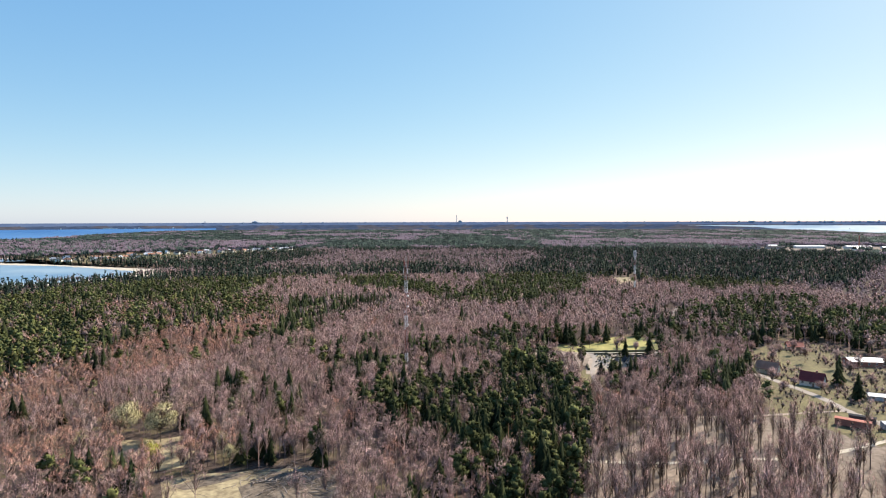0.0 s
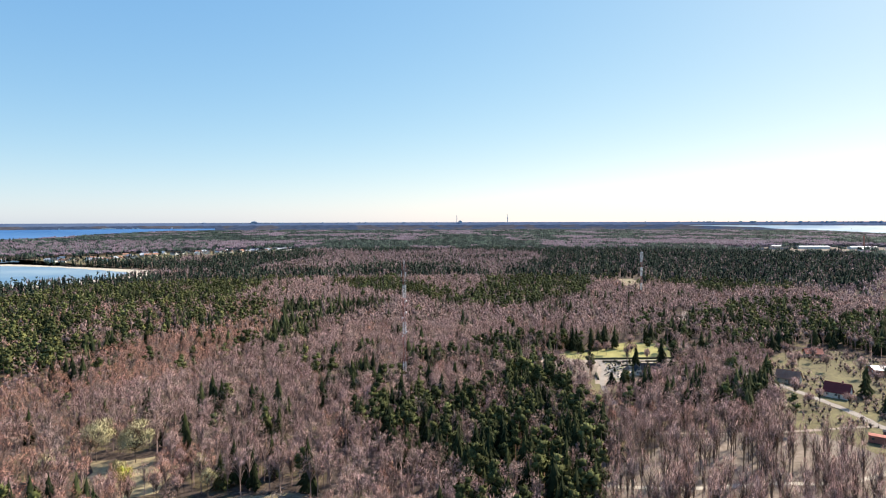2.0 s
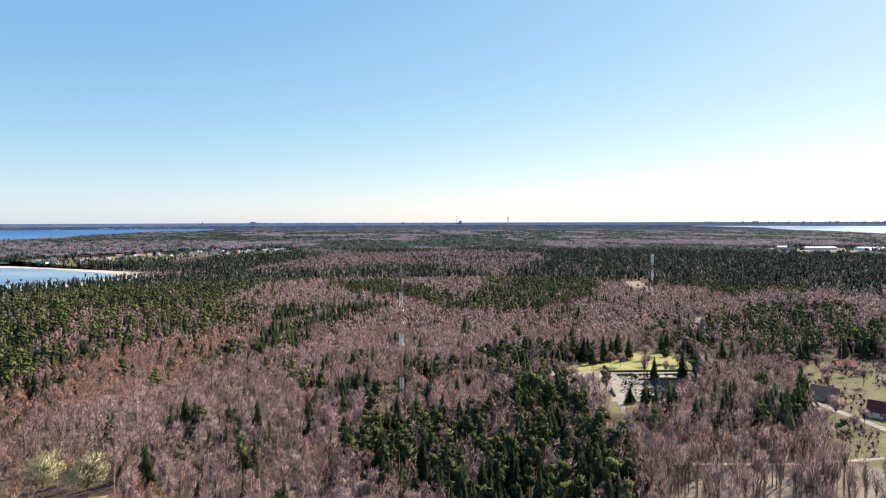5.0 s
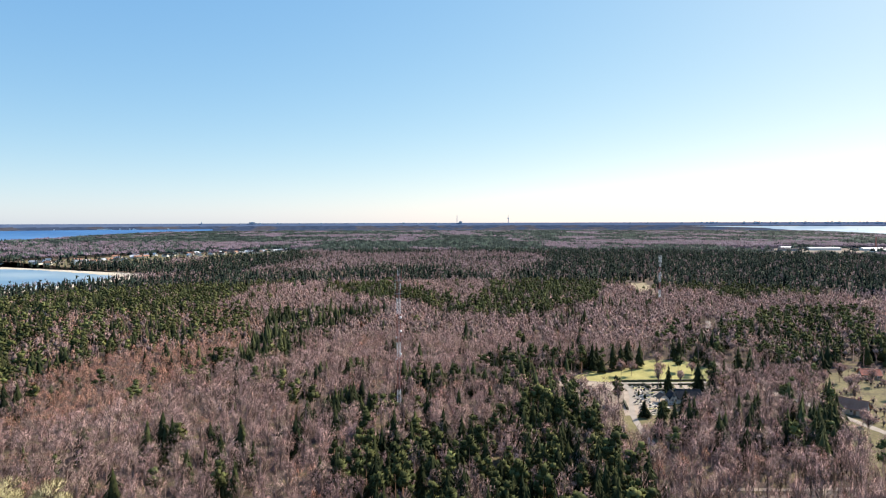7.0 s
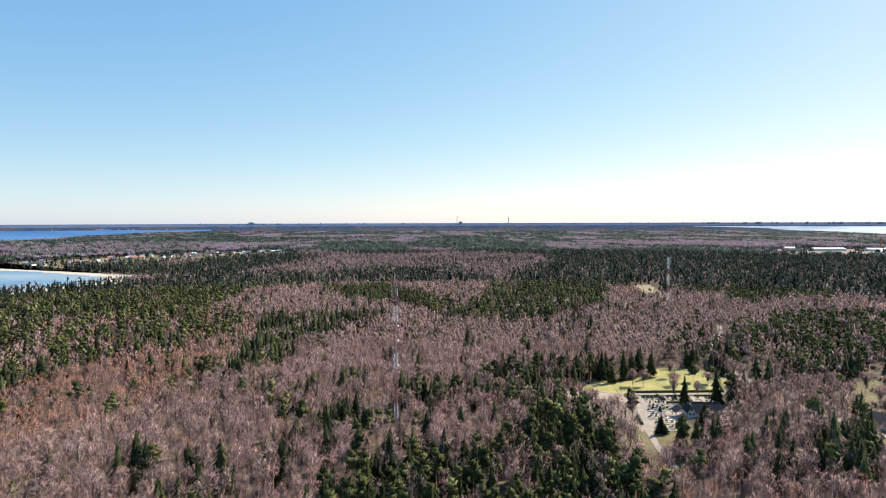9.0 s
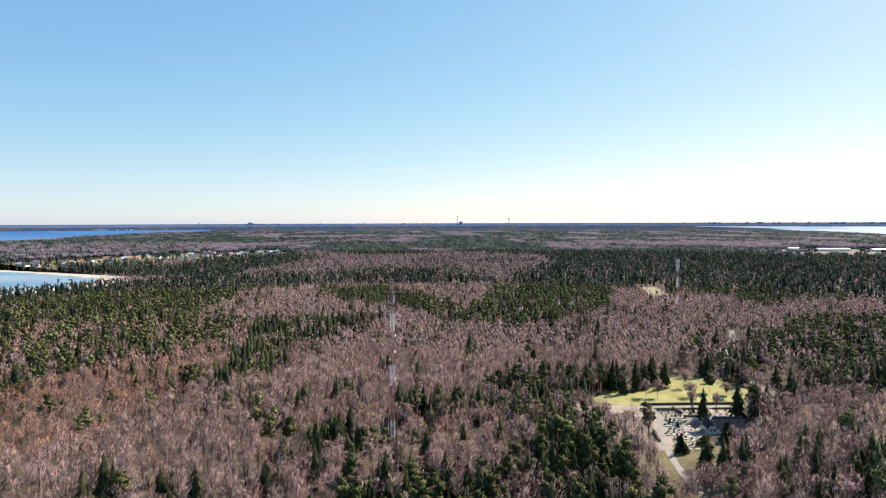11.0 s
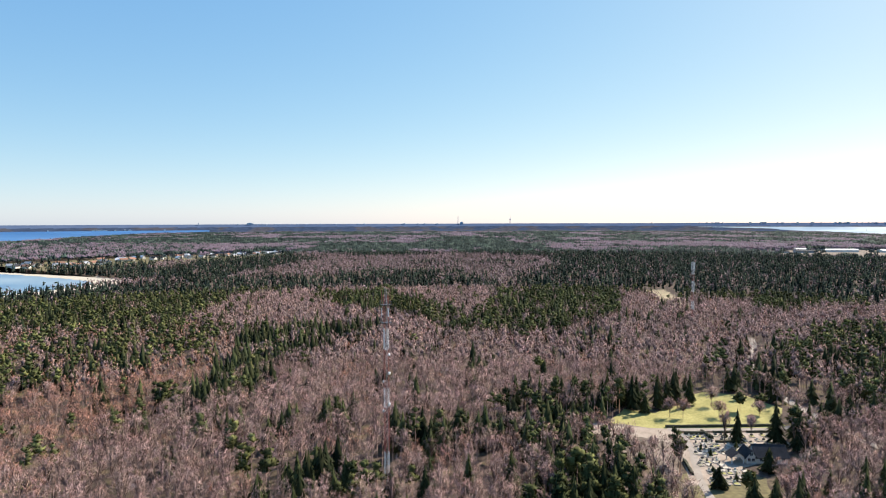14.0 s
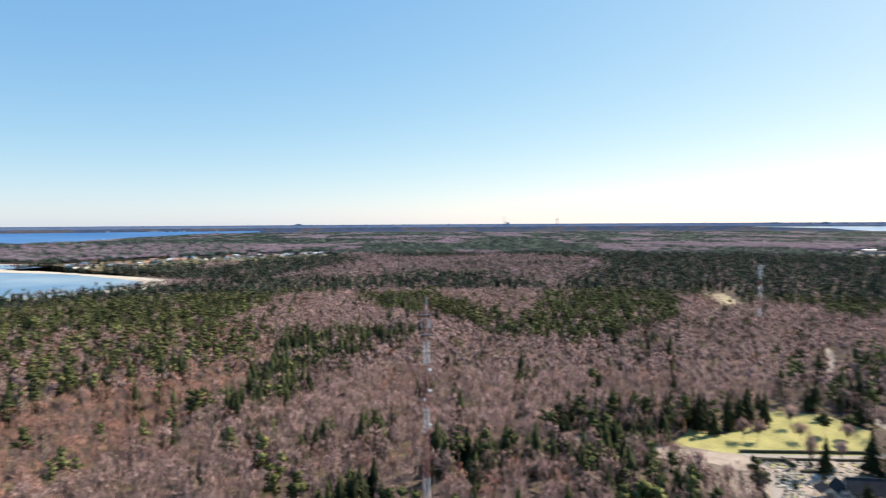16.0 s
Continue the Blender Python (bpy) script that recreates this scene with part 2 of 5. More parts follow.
# ---- mesh helpers ----


def outward(V):
    """Soft normals for stems: away from the upright axis."""
    N = np.stack([V[:, 0], V[:, 1], np.full(len(V), 0.25)], 1)
    return N / (np.linalg.norm(N, axis=1)[:, None] + 1e-9)


def soup(name, V, T, mat, tint=None):
    """An object from arrays of points (with or without soft normals) and triangles."""
    me = bpy.data.meshes.new(name)
    V, T = np.asarray(V, np.float32), np.asarray(T, np.int32)
    me.vertices.add(len(V))
    me.vertices.foreach_set("co", np.ascontiguousarray(V[:, :3]).ravel())
    me.loops.add(T.size)
    me.loops.foreach_set("vertex_index", T.ravel())
    me.polygons.add(len(T))
    me.polygons.foreach_set("loop_start", np.arange(0, T.size, 3, dtype=np.int32))
    me.update(calc_edges=True)
    if V.shape[1] == 6:
        soft = me.attributes.new("custom_normal", "FLOAT_VECTOR", "POINT")
        soft.data.foreach_set("vector", np.ascontiguousarray(V[:, 3:]).ravel())
    if tint is not None:
        at = me.attributes.new("tint", "FLOAT_COLOR", "POINT")
        at.data.foreach_set("color", np.concatenate([tint, np.ones((len(V), 1))], 1).astype(np.float32).ravel())
    me.materials.append(mat)
    return me


def prism(p, q, ra, rb, sides, start=0):
    """A tapered stem from p to q."""
    p, q = np.array(p, float), np.array(q, float)
    d = (q - p) / np.linalg.norm(q - p)
    u = np.cross(d, (0.3, 0.9, 0.1) if abs(d[2]) > 0.8 else (0, 0, 1.0))
    u /= np.linalg.norm(u)
    w = np.cross(d, u)
    a = np.arange(sides) * 2 * np.pi / sides
    ring = np.cos(a)[:, None] * u + np.sin(a)[:, None] * w
    V = np.concatenate([p + ring * ra, q + ring * rb])
    i, j = np.arange(sides), (np.arange(sides) + 1) % sides
    T = np.concatenate([np.stack([i, j, j + sides], 1), np.stack([i, j + sides, i + sides], 1)])
    return V, T + start


def joined(pieces):
    V, T, k = [], [], 0
    for v, t in pieces:
        V.append(v)
        T.append(np.asarray(t) + k)
        k += len(v)
    return np.concatenate(V), np.concatenate(T)


def unit(v):
    return v / (np.linalg.norm(v, axis=1)[:, None] + 1e-9)


def blades(base, way, length, width, rng, facing):
    """Thin triangles: twigs and sprays, shaded towards the side that they face."""
    n = len(base)
    side = unit(np.cross(way, facing + rng.normal(size=(n, 3)) * 0.35))
    # wound so that the front looks outward
    side *= np.where((np.cross(side, way) * facing).sum(1) < 0, -1.0, 1.0)[:, None]
    a, b = base - side * width[:, None] / 2, base + side * width[:, None] / 2
    V = np.stack([a, b, base + way * length[:, None]], 1).reshape(-1, 3)
    return np.concatenate([V, np.repeat(facing, 3, 0)], 1), np.arange(3 * n).reshape(-1, 3)


def core(rng, r, rz, centre, across, up):
    """The dense inside of a crown: a lumpy shell."""
    V = [(0, 0, -rz * 0.75)]
    for i in range(up):
        e = -0.55 + 1.45 * i / max(1, up - 1) if up > 1 else 0.1
        for j in range(across):
            a = 6.283 * (j + 0.5 * (i % 2)) / across
            k = rng.uniform(0.72, 1.18)
            V.append((math.cos(a) * math.cos(e) * r * k, math.sin(a) * math.cos(e) * r * k, math.sin(e) * rz * k))
    V.append((0, 0, rz))
    T = []
    for j in range(across):
        k = (j + 1) % across
        T += [(0, 1 + k, 1 + j), (len(V) - 1, 1 + (up - 1) * across + j, 1 + (up - 1) * across + k)]
        for i in range(up - 1):
            p, q = 1 + i * across, 1 + (i + 1) * across
            T += [(p + j, p + k, q + k), (p + j, q + k, q + j)]
    V = np.array(V, float)
    N = unit(V / np.array((r, r, rz)) + np.array((0, 0, 0.1)))
    return np.concatenate([V + np.array(centre), N], 1), np.array(T)


def bare_tree(rng, h, r, n, w, L, sides=3, limbs=4, tall=0.27, heart=None, lobes=7, lift=0.45):
    """Trunk and limbs; a domed crown of fine bare twigs in several rounded lobes."""
    lean = rng.normal(size=2) * 0.02 * h
    wood = [prism((0, 0, -0.3), (lean[0], lean[1], 0.72 * h), 0.011 * h + 0.03, 0.05, sides)]
    z0 = (0.97 - tall) * h
    for k in range(limbs):
        a = rng.uniform(0, 6.283)
        s = rng.uniform(0.25, 0.55) * h
        e = rng.uniform(0.5, 0.9) * r
        f = s / (0.72 * h)
        wood.append(prism((lean[0] * f, lean[1] * f, s), (math.cos(a) * e, math.sin(a) * e, s + rng.uniform(0.22, 0.36) * h), 0.09, 0.03, 3))
    wood = [(np.concatenate([v, outward(v)], 1), t) for v, t in wood]
    size, mid = np.array((r, r, tall * h)), np.array((lean[0], lean[1], z0))
    # lobes: one on top, the rest round the crown
    a = np.arange(lobes) * 2.4 + rng.uniform(0, 6.28)
    e = np.arcsin(np.clip(1.0 - 1.35 * (np.arange(lobes) + 0.2) / lobes, -1, 1))
    out = np.stack([np.cos(a) * np.cos(e), np.sin(a) * np.cos(e), np.sin(e)], 1)
    heartpoint = out * rng.uniform(0.35, 0.85, (lobes, 1))
    wide = rng.uniform(0.30, 0.58, lobes)
    k = rng.integers(0, lobes, n)
    d = unit(unit(rng.normal(size=(n, 3))) + out[k] * 0.55 + np.array((0, 0, 0.25)))
    base = (heartpoint[k] + d * (wide[k] * rng.uniform(0.1, 1.0, n) ** 0.5)[:, None]) * size + mid
    way = unit(d * 0.55 + np.array((0, 0, lift)) + rng.normal(size=(n, 3)) * 0.38)
    face = unit(d * 0.6 + out[k] * 0.25 + rng.normal(size=(n, 3)) * 0.22)
    crown = [blades(base - way * L * 0.45, way, L * rng.uniform(0.6, 1.3, n), w * rng.uniform(0.6, 1.4, n), rng, face)]
    # branches that rise and fan out from the trunk to the dome
    m = max(3, n // 6)
    k = rng.integers(0, lobes, m)
    goal = (heartpoint[k] + unit(rng.normal(size=(m, 3)) + np.array((0, 0, 0.3))) * (wide[k] * rng.uniform(0.3, 0.9, m))[:, None]) * size + mid
    rise = rng.uniform(0.34, 0.62, m)
    root = np.stack([lean[0] * rise, lean[1] * rise, np.minimum(rise * h, goal[:, 2] - 0.08 * h)], 1)
    along = goal - root
    span = np.linalg.norm(along, axis=1)
    # the wood tint paints shade into the lower crown
    wood.append(blades(root, along / span[:, None], span, w * rng.uniform(1.3, 2.6, m), rng, unit(along * np.array((1, 1, 0.2)) + rng.normal(size=(m, 3)) * 0.2)))
    # dark solid heart stands in for shade between the twigs
    if heart:
        wood.append(core(rng, r * 0.42, tall * h * 0.50, (lean[0], lean[1], z0 - 0.04 * h), *heart))
    return joined(wood), joined(crown)


def spruce_tree(rng, h, r, n, sides=3, ring=6, low=0.08):
    """Trunk; a ragged dark cone of drooping sprays that narrows to a thin leader."""
    w, t = prism((0, 0, -0.3), (0, 0, 0.97 * h), 0.012 * h, 0.02, sides)
    wood = (np.concatenate([w, outward(w)], 1), t)
    V, N, T = [], [], []
    # the dense inside
    for i, (f, k) in enumerate(((low, 0.40), (low + 0.12, 0.62), (0.50, 0.36))):
        for j in range(ring):
            a = 6.283 * (j + 0.5 * i + rng.uniform(-0.2, 0.2)) / ring
            e = r * k * rng.uniform(0.75, 1.2)
            V.append((math.cos(a) * e, math.sin(a) * e, h * (f + rng.uniform(-0.04, 0.04))))
            N.append((math.cos(a), math.sin(a), -0.3 if i == 0 else 0.35))
    V.append((0.0, 0.0, h))
    N.append((0.0, 0.0, 1.0))
    for i in range(3):
        for j in range(ring):
            p, q = i * ring + j, i * ring + (j + 1) % ring
            T += [(p, q, q + ring), (p, q + ring, p + ring)] if i < 2 else [(p, q, 3 * ring)]
    phase = rng.uniform(0, 6.28, 2)
    for i in range(n):
        f = 1.0 - math.sqrt((i + rng.uniform(0, 1)) / n)
        a = rng.uniform(0, 6.283)
        z = h * (low + (1.0 - low) * f)
        e = (r * (1.0 - f) ** 0.78 * rng.uniform(0.55, 1.22) + 0.10) * (1.0 + 0.18 * math.sin(2 * a + phase[0]) + 0.20 * math.sin(h * f * 1.1 + a + phase[1]))
        wide = min(0.75, (0.15 + 1.2 / math.sqrt(n)) * (0.45 + e) / e) * rng.uniform(0.7, 1.2)
        k = len(V)
        V += [(math.cos(a) * e * 0.25, math.sin(a) * e * 0.25, z + 0.35 * e + 0.5), (math.cos(a - wide) * e * 0.72, math.sin(a - wide) * e * 0.72, z - 0.12 * e),
              (math.cos(a) * e, math.sin(a) * e, z - 0.30 * e), (math.cos(a + wide) * e * 0.72, math.sin(a + wide) * e * 0.72, z - 0.12 * e)]
        g = rng.normal(size=3) * 0.38
        N += [(math.cos(a) + g[0], math.sin(a) + g[1], 0.55 + g[2])] * 4
        T += [(k, k + 1, k + 2), (k, k + 2, k + 3)]
    k = len(V)
    V += [(0.0, 0.0, h + 0.5), (0.12, 0.0, h - 1.2), (-0.06, 0.1, h - 1.2), (-0.06, -0.1, h - 1.2)]
    N += [(0.0, 0.0, 1.0), (1.0, 0.0, 0.2), (-0.5, 0.87, 0.2), (-0.5, -0.87, 0.2)]
    T += [(k, k + 1, k + 2), (k, k + 2, k + 3), (k, k + 3, k + 1)]
    return wood, (np.concatenate([np.array(V), unit(np.array(N))], 1), np.array(T))


def far_clump(rng, h, r, top):
    """A group of far treetops, each a small ragged cone or dome."""
    V, N, T = [], [], []
    for i in range(5):
        a = 6.283 * (i + rng.uniform(-0.3, 0.3)) / 4
        x, y = (0.0, 0.0) if i == 4 else (math.cos(a) * r * 0.7, math.sin(a) * r * 0.7)
        e, z, k = r * rng.uniform(0.42, 0.62), h * rng.uniform(0.72, 1.08), len(V)
        for j in range(4):
            b = 1.571 * j + rng.uniform(0, 1.2)
            V.append((x + math.cos(b) * e, y + math.sin(b) * e, z * top))
            N.append((math.cos(b), math.sin(b), 0.5))
        V.append((x, y, z))
        N.append((0.0, 0.0, 1.0))
        T += [(k + j, k + (j + 1) % 4, k + 4) for j in range(4)]
    w, t = prism((0, 0, -0.3), (0, 0, 0.5 * h), 0.25, 0.15, 3)
    return (np.concatenate([w, outward(w)], 1), t), (np.concatenate([np.array(V), unit(np.array(N))], 1), np.array(T))


def pine_tree(rng, h, r, n, clumps=8, size=1.1, sides=3):
    """Trunk; crown of ragged clumps of needles."""
    w, t = prism((0, 0, -0.3), (0, 0, 0.9 * h), 0.012 * h, 0.05, sides)
    wood = (np.concatenate([w, outward(w)], 1), t)
    c = unit(rng.normal(size=(clumps, 3)))
    out = c.copy()
    c = c * np.array((0.60 * r, 0.60 * r, 0.26 * h)) * rng.uniform(0.5, 1.0, (clumps, 1)) + np.array((0, 0, 0.68 * h))
    c[0] = (0, 0, 0.9 * h)
    out[0] = (0, 0, 1)
    k = rng.integers(0, clumps, n)
    d = unit(unit(rng.normal(size=(n, 3))) + out[k] * 0.5 + np.array((0, 0, 0.25)))
    base = c[k] + d * 0.46 * r * np.array((1, 1, 0.75)) * rng.uniform(0.6, 1.0, (n, 1))
    way = unit(d + rng.normal(size=(n, 3)) * 0.5 + np.array((0, 0, 0.3)))
    face = unit(d + out[k] * 0.3 + rng.normal(size=(n, 3)) * 0.25)
    crown = [blades(base - way * size * 0.3, way, size * rng.uniform(0.7, 1.3, n), 0.7 * size * rng.uniform(0.7, 1.3, n), rng, face)]
    crown += [core(rng, 0.40 * r, 0.32 * r, p, 5, 2 if n > 100 else 1) for p in c]
    return wood, joined(crown)


def planted(models, where, height, turn, tint_crown, tint_wood):
    """Many trees in one mesh: arrays of points, triangles and tints."""
    V, T, C, k = [], [], [], 0
    pick = np.arange(len(where)) % len(models)
    for m, ((wv, wt), (cv, ct)) in enumerate(models):
        s = np.nonzero(pick == m)[0]
        if not len(s):
            continue
        v = np.concatenate([wv, cv])
        t = np.concatenate([wt, ct + len(wv)])
        c, d = np.cos(turn[s]), np.sin(turn[s])
        x = (v[None, :, 0] * c[:, None] - v[None, :, 1] * d[:, None]) * height[s, None]
        y = (v[None, :, 0] * d[:, None] + v[None, :, 1] * c[:, None]) * height[s, None]
        z = v[None, :, 2] * height[s, None]
        p = np.stack([x, y, z], 2) + where[s][:, None, :]
        nx, ny = v[None, :, 3] * c[:, None] - v[None, :, 4] * d[:, None], v[None, :, 3] * d[:, None] + v[None, :, 4] * c[:, None]
        V.append(np.concatenate([p, np.stack([nx, ny, np.broadcast_to(v[None, :, 5], nx.shape)], 2)], 2).reshape(-1, 6))
        T.append((t[None] + (np.arange(len(s)) * len(v))[:, None, None]).reshape(-1, 3) + k)
        C.append(np.concatenate([np.repeat(tint_wood[s][:, None], len(wv), 1), np.repeat(tint_crown[s][:, None], len(cv), 1)], 1).reshape(-1, 3))
        k += len(s) * len(v)
    return np.concatenate(V), np.concatenate(T), np.concatenate(C)


def part(name, me, parent, label=""):
    ob = new(name, me)
    ob.parent = parent
    return tagged(ob, label)


# ---- ground ----


def build_ground():
    rings = np.concatenate([np.linspace(0.02, 1200, 40), np.linspace(1260, 2800, 28), np.geomspace(2900, 10500, 44)])
    sect = 240
    a = np.arange(sect) * 2 * np.pi / sect
    r, z = sheet(rings)
    V = np.stack([np.outer(r, np.sin(a)), 80.0 + np.outer(r, np.cos(a)), np.repeat(z[:, None], sect, 1)], 2).reshape(-1, 3)
    T = []
    j = np.arange(sect)
    k = (j + 1) % sect
    for i in range(len(rings) - 1):
        p, q = i * sect, (i + 1) * sect
        T += [np.stack([p + j, q + k, q + j], 1), np.stack([p + j, p + k, q + k], 1)]
    V = np.concatenate([V, [(0.0, 80.0, 0.0)]])
    T = np.concatenate(T + [np.stack([np.full(sect, len(V) - 1), k, j], 1)])
    me = soup("ground", V, T, M_FLOOR)
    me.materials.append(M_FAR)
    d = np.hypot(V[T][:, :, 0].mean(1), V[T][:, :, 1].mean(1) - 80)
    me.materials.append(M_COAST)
    # far faces take the two colours that carry painted haze
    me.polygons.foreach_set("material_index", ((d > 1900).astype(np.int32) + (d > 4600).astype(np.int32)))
    return tagged(new("ground", me), "forest floor of leaf litter and dry grass, running to the horizon", "ground", kind="structure")


def flat_patch(name, outline, z, mat, label, category, rough=1.5, seed=1):
    """A patch of ground with an uneven rim, laid just above the ground sheet."""
    rng = np.random.default_rng(seed)
    bm = bmesh.new()
    pts = []
    for (x0, y0), (x1, y1) in zip(outline, outline[1:] + outline[:1]):
        n = max(1, int(math.hypot(x1 - x0, y1 - y0) / 6.0))
        n = min(n, 30)
        for i in range(n):
            f = i / n
            pts.append((x0 + (x1 - x0) * f + rng.uniform(-rough, rough), y0 + (y1 - y0) * f + rng.uniform(-rough, rough)))
    face = bm.faces.new([bm.verts.new((x, y, z)) for x, y in pts])
    face.normal_update()
    if face.normal.z < 0:
        face.normal_flip()
    bmesh.ops.triangulate(bm, faces=[face])
    me = bpy.data.meshes.new(name)
    bm.to_mesh(me)
    bm.free()
    me.materials.append(mat)
    return tagged(new(name, me), label, category, kind="structure")


def strip(name, line, width, z, mat, label, category):
    """A road or track along a smooth line."""
    V, T = [], []
    pts = []
    for i in range(len(line) - 1):
        p0, p1, p2, p3 = (np.array(line[max(0, min(len(line) - 1, i + o))], float) for o in (-1, 0, 1, 2))
        for f in np.linspace(0, 1, 8, endpoint=False):
            pts.append(0.5 * (2 * p1 + (p2 - p0) * f + (2 * p0 - 5 * p1 + 4 * p2 - p3) * f * f + (3 * p1 - p0 - 3 * p2 + p3) * f ** 3))
    pts.append(np.array(line[-1], float))
    for i, p in enumerate(pts):
        d = pts[min(i + 1, len(pts) - 1)] - pts[max(i - 1, 0)]
        d /= np.linalg.norm(d)
        w = width * (0.5 + 0.06 * math.sin(i * 1.7))
        V += [(p[0] + d[1] * w, p[1] - d[0] * w, z), (p[0] - d[1] * w, p[1] + d[0] * w, z)]
        if i:
            T += [(2 * i - 2, 2 * i, 2 * i + 1), (2 * i - 2, 2 * i + 1, 2 * i - 1)]
    return tagged(new(name, soup(name, V, T, mat)), label, category, kind="structure")


def far_patch(name, az0, az1, near, far, mat, label, category, lift=1.2):
    """A stretch of far water or shore: between two bearings, its near and far edge given as distances along the bearing
    before drawing in, set to fit the camera's view.
    """
    V, T = [], []
    n = 60
    for i in range(n + 1):
        f = i / n
        a = radians(az0 + (az1 - az0) * f)
        for g in np.linspace(0, 1, 7):
            R = near(f) * (far(f) / near(f)) ** g
            r, z = sheet(R)
            V.append((float(r) * math.sin(a), 80 + float(r) * math.cos(a), float(z) + lift))
    for i in range(n):
        for g in range(6):
            p = i * 7 + g
            T += [(p, p + 7, p + 8), (p, p + 8, p + 1)]
    T = [(a, c, b) for a, b, c in T]
    return tagged(new(name, soup(name, V, T, mat)), label, category, kind="structure")


build_ground()
flat_patch("beach", OPEN["bay_beach"], 0.15, M_SAND, "pale sandy beach round a shallow bay", "beach", 6.0, 3)
BAY = [(-1000, 760), (-780, 785), (-600, 792), (-522, 872), (-492, 984), (-508, 1045), (-580, 1100), (-737, 1190), (-886, 1228), (-1154, 1210)]
flat_patch("water", BAY, 0.35, M_BAY, "shallow pale blue bay water with sandbanks", "water", 5.0, 4)
flat_patch("water", [(-1235, 1307), (-936, 1312), (-899, 1347), (-996, 1432), (-1371, 1450)], 0.35, M_BAY, "lagoon of pale blue water behind a sandbar", "water", 5.0, 5)
flat_patch("lawn", OPEN["lawn"], 0.06, M_LAWN, "sunlit yellow-green lawn in a clearing", "lawn", 1.2, 6)
flat_patch("lawn", OPEN["glade"], 0.06, M_DRY, "small dry glade between budding trees", "lawn", 2.0, 16)
flat_patch("lawn", OPEN["meadow"], 0.06, M_DRY, "dry yellow meadow grass beside a felled wood", "lawn", 2.5, 7)
flat_patch("ground_patch", [(-60, 186), (-63, 196), (-57, 207), (-36, 206), (-31, 196), (-34, 185)], 0.10, M_SOIL_STREAK, "churned dark soil and bark round a heap of felled wood", "ground", 2.2, 18)
# dark strip painted as a shadow streak on the grass
flat_patch("ground_patch", [(-86, 194), (-82, 199), (-70, 205), (-62, 204), (-72, 198), (-80, 192)], 0.10, M_SOIL_STREAK, "dark strip laid across a meadow as a shadow streak", "ground", 1.4, 19)
flat_patch("lawn", OPEN["yards"], 0.06, M_YARD, "patchy grass yards round the houses", "lawn", 2.0, 8)
flat_patch("ground_patch", OPEN["sand_track"], 0.10, M_PATH, "pale gravel yard and path", "path", 0.5, 9)
flat_patch("ground_patch", OPEN["burial_ground"], 0.12, M_PATH, "pale gravel of a small burial ground", "ground", 0.4, 10)
flat_patch("ground_patch", OPEN["clearing"], 0.10, M_DRY, "pale dry field in the forest", "field", 3.0, 11)
flat_patch("ground_patch", VILLAGE, 0.08, M_YARD, "brown heath and gardens round a far village", "ground", 8.0, 20)
flat_patch("ground_patch", SHEDS, 0.08, M_PARK, "dry open ground round far warehouses", "ground", 8.0, 21)
flat_patch("ground_patch", PARK, 0.05, M_PARK, "pale leaf-strewn ground of a thin park", "ground", 3.0, 12)
flat_patch("ground_patch", OPEN["hut_yard"], 0.07, M_YARD, "rough grass yard round site huts", "ground", 2.0, 13)
flat_patch("ground_patch", OPEN["apron"], 0.07, M_PARK, "bare pale ground beside a lawn", "ground", 2.0, 14)
flat_patch("ground_patch", OPEN["lawn_edge"], 0.05, M_PARK, "bare pale ground between conifers and a lawn", "ground", 1.5, 17)
flat_patch("ground_patch", OPEN["approach"], 0.07, M_YARD, "bare pale ground beside a path", "ground", 2.0, 15)
far_patch("sea", -43.0, -20.0, lambda f: 3250 + 3400 * max(0.0, (f - 0.28) / 0.72) ** 1.6, lambda f: 7200.0, M_SEA, "deep blue open sea beyond the woods", "sea")
far_patch("sea", 23.0, 44.0, lambda f: float(np.interp(23 + 21 * f, (23, 24.4, 28.7, 32.6, 36.5, 44), (7850, 7700, 7300, 5300, 4350, 4150))), lambda f: 7900.0, M_BRIGHT, "bright hazy bay beyond the woods", "sea")
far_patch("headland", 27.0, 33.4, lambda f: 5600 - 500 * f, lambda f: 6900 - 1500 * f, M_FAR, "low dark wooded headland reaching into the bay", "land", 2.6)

# ---- the woods ----
PLAN = np.random.default_rng(11)
TINT = {"spruce": ((0.017, 0.022, 0.011), (0.056, 0.062, 0.025)), "pine": ((0.058, 0.068, 0.028), (0.125, 0.130, 0.048)),
        "grey": ((0.365, 0.230, 0.203), (0.485, 0.338, 0.308)), "red": ((0.43, 0.222, 0.160), (0.51, 0.292, 0.220))}
KINDS = ("spruce", "pine", "grey", "red")


def reach(x, y):
    """How near a place comes on the flight before it drops out of view."""
    s = np.minimum(np.minimum(160.0, y - np.abs(x) / 0.75), y - 150.0)
    return np.hypot(x, y - np.maximum(s, 0.0))


